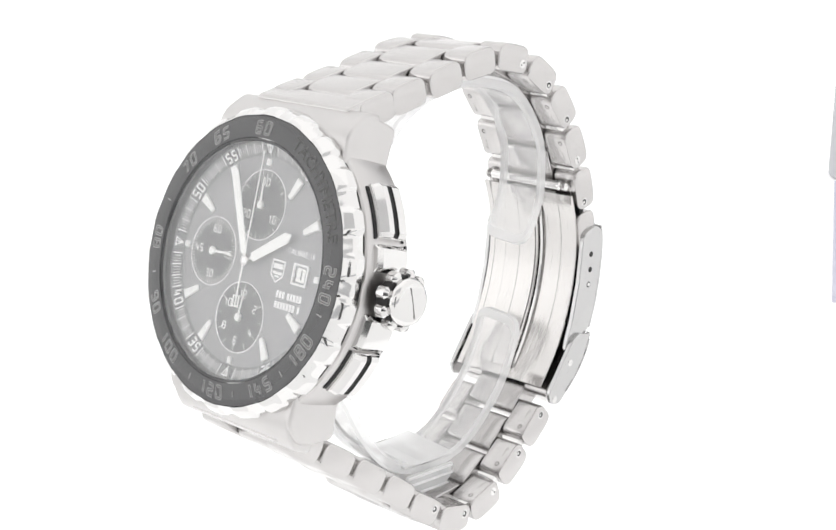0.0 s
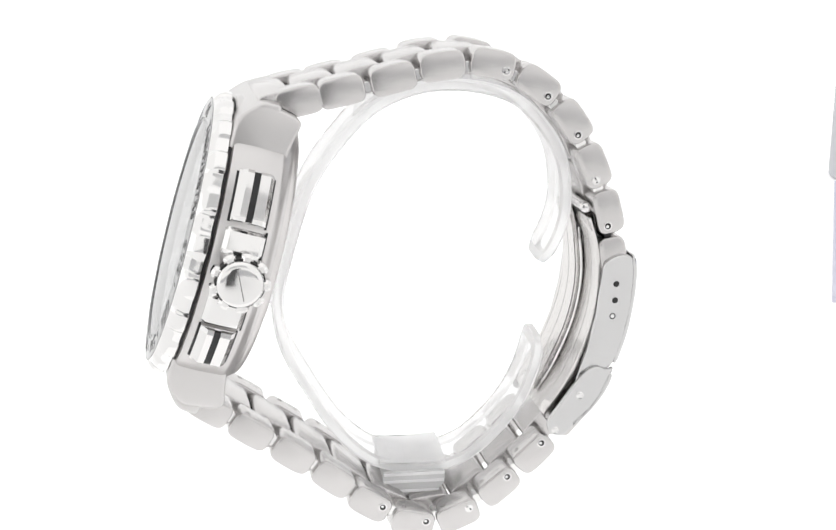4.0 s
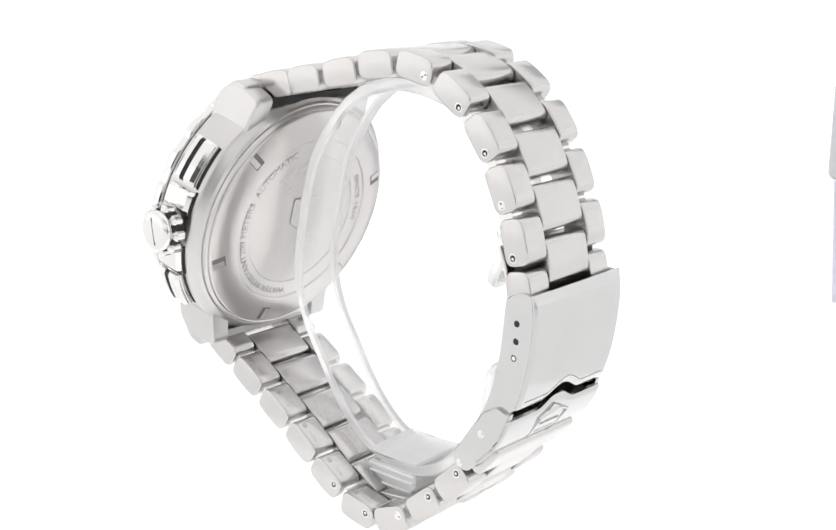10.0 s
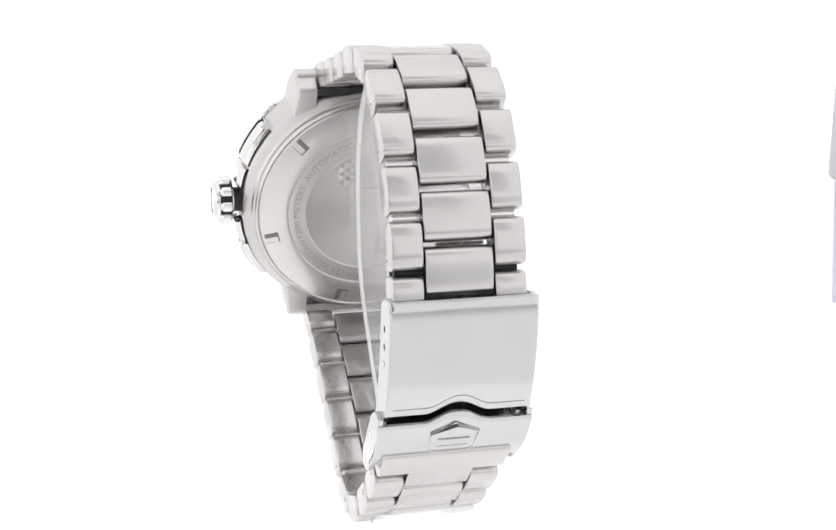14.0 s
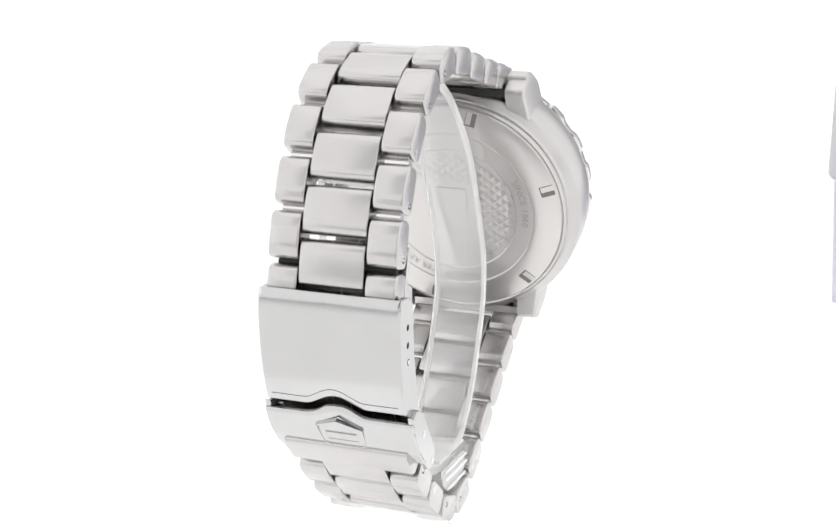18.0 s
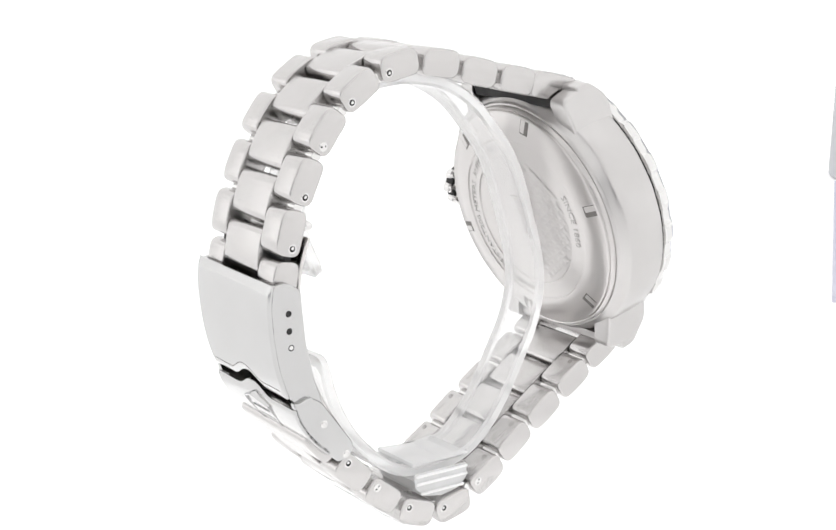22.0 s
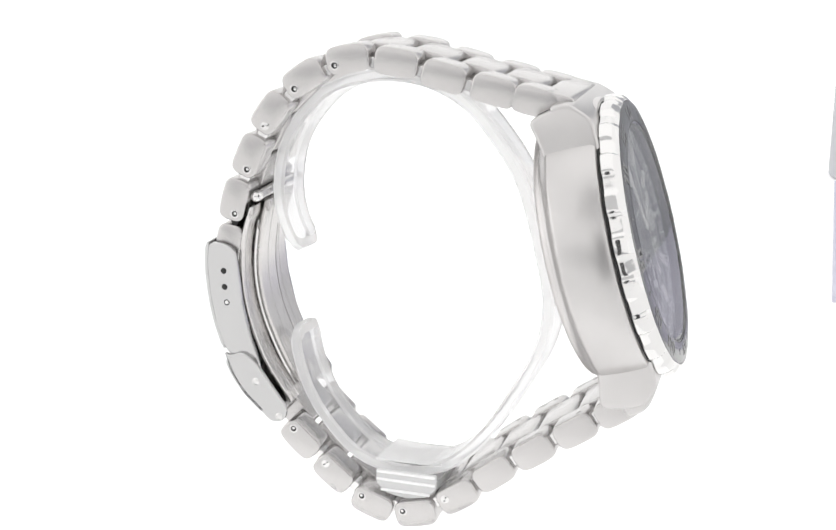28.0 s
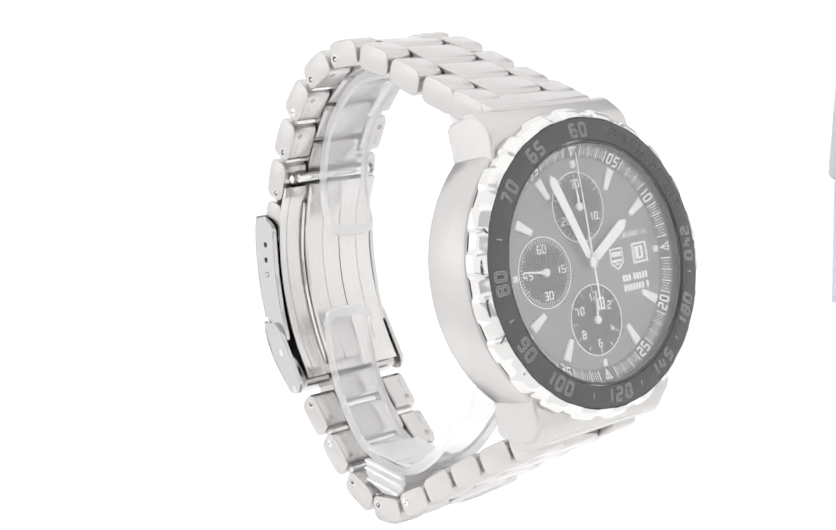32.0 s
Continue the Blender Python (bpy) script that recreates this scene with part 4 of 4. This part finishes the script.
def build_watch():
    watch = new("wristwatch")
    tagged(watch, "brushed steel chronograph wristwatch with black tachymeter bezel and anthracite dial", "wristwatch")
    build_case(watch)
    build_dial(watch)
    build_crown(watch)
    build_clasp(watch)
    build_links(watch)
    return watch


def build_stand():
    stand = new("display_cuff")
    tagged(stand, "clear acrylic C-shaped watch display cuff on its foot", "watch stand")
    line = spline([(18.3, -57.4), (20.6, -53.0), (21.6, -48.0), (20.7, -41.2), (17.5, -35.8), (13.0, -31.8), (6.0, -30.0), (-1.2, -30.4), (-7.4, -33.2), (-12.0, -37.8), (-16.8, -45.0), (-20.4, -56.6), (-21.6, -63.6), (-20.4, -70.4), (-17.0, -77.0), (-13.6, -82.8), (-10.0, -87.2), (-5.6, -90.3), (0.6, -91.4), (4.9, -90.8), (8.2, -89.3), (11.2, -86.6), (13.8, -83.6), (15.7, -80.6), (17.1, -77.4), (18.1, -73.8), (18.4, -70.4)], 4)
    # the cuff sits a little askew in the bracelet
    base = pose(0.8 * MM, 0, (LIFT - 62) * MM) @ pose(0, 0, 0, 0, 0, -2.2) @ pose(0, 0, 0, 0, 3.55, 0) @ pose(0, 0, 62 * MM)

    def tip(x):
        over = max(0.0, abs(x) - 2.2) / 2.4
        return 2.4 * (1 - math.sqrt(max(0.0, 1 - over * over)))
    cuff = place("cuff", mesh_from("cuff", *strip(line, -4.6, 4.6, 1.9, 16, tip, side=-1, rim=0.4, trim_start=tip), ACRYLIC), stand, base)
    bow = [(-5.85, -93.45)] + [(-0.8 + 5.05 * math.cos(a), -94.6 + 2.2 * math.sin(a)) for a in np.linspace(math.pi, 2 * math.pi, 17)] + [(4.25, -93.45)]
    place("foot", mesh_from("foot", *prism(bow, -5.2, 5.2, 0.3), FOOT_ACRYLIC), stand, base, "rounded clear acrylic foot")
    lip = rounded([(-6.3, -90.4), (-2.0, -90.95), (4.4, -90.4), (4.6, -91.0), (-0.5, -91.3), (-6.5, -90.8)], 0.15, 2)
    place("foot_lip", mesh_from("foot_lip", *prism(lip, -5.4, 5.4, 0.12), CHEEK_ACRYLIC), stand, base)
    cheek = rounded([(-5.9, -92.2), (4.3, -92.2), (4.3, -94.6), (2.6, -96.2), (-0.8, -96.8), (-4.2, -96.2), (-5.9, -94.6)], 0.4, 3)
    for side in (-1, 1):
        def outward(x, a, b):
            return side * x, a, b
        place("foot_cheek", mesh_from("foot_cheek", *prism(cheek, 5.25, 5.6, 0.1, outward), CHEEK_ACRYLIC), stand, base)
        for z, reach in ((-92.6, 5.0), (-93.9, 5.0), (-95.6, 4.2)):
            ridge = rounded([(-0.8 - reach, z - 0.25), (-0.8 + reach, z - 0.25), (-0.8 + reach, z + 0.25), (-0.8 - reach, z + 0.25)], 0.2, 2)
            place("foot_ridge", mesh_from("foot_ridge", *prism(ridge, 5.65, 6.1, 0.15, outward), RIDGE_ACRYLIC), stand, base)
    for ob in stand.children:
        ob.visible_shadow = False
    cuff.data.materials.append(CUT_EDGE)
    cuff.data.materials.append(RIM_ACRYLIC)
    rows, columns = len(line), 19
    for q in cuff.data.polygons:
        layers = {v // (rows * columns) for v in q.vertices}
        if len(layers) == 2:                     # the cut edge all round
            q.material_index = 1
        else:
            spots = [v % (rows * columns) for v in q.vertices]
            ends = all(v // columns in (0, 1) for v in spots) or all(v // columns >= rows - 2 for v in spots)
            sides = all(v % columns < 2 for v in spots) or all(v % columns > columns - 3 for v in spots)
            if ends or sides:
                q.material_index = 2
    return stand


def build_turntable():
    disc = new("turntable")
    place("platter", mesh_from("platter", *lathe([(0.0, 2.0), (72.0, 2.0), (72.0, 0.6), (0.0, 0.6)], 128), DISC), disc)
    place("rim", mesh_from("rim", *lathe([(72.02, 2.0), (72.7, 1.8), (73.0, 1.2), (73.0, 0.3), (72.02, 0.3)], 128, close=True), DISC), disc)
    return tagged(disc, "low round white turntable under the watch", "turntable")


def build_block():
    block = new("support_block", mesh_from("support_block", *prism(rounded([(-12, 2.1), (12.5, 2.1), (12.5, 19.2), (5.5, 14.4), (-2.4, 13.9), (-10.2, 18.0), (-12, 19.2)], [0.8, 0.8, 0.6, 1.5, 1.5, 0.4, 0.4], 4), -10.0, 10.0, 0.8), BLOCK_ACRYLIC))
    tagged(block, "clear acrylic cradle block under the watch bracelet", "support block")
    block.visible_shadow = False
    return block


build_setting()
build_board()
build_studio_camera()
wristwatch = build_watch()
display_cuff = build_stand()
support_block = build_block()
turntable = build_turntable()


SECONDS_START = 86.5


def motions():
    """Everything on the turntable turns at one steady rate."""
    times = [k * 0.5 for k in range(65)]
    rows = [(t, pose(0, 0, 0, 0, 0, START_ANGLE + TURN_RATE * t)) for t in times]
    for thing in (wristwatch, display_cuff, support_block, turntable):
        walk(thing, rows)
    # the running seconds and the minute hand
    walk(moving["seconds"], [(t, pose(0, 0, 0, 0, 0, -(SECONDS_START + 6 * t))) for t in times])
    walk(moving["minutes"], [(t, pose(0, 0, 0, 0, 0, -(334.2 + 0.1 * t))) for t in times])


motions()
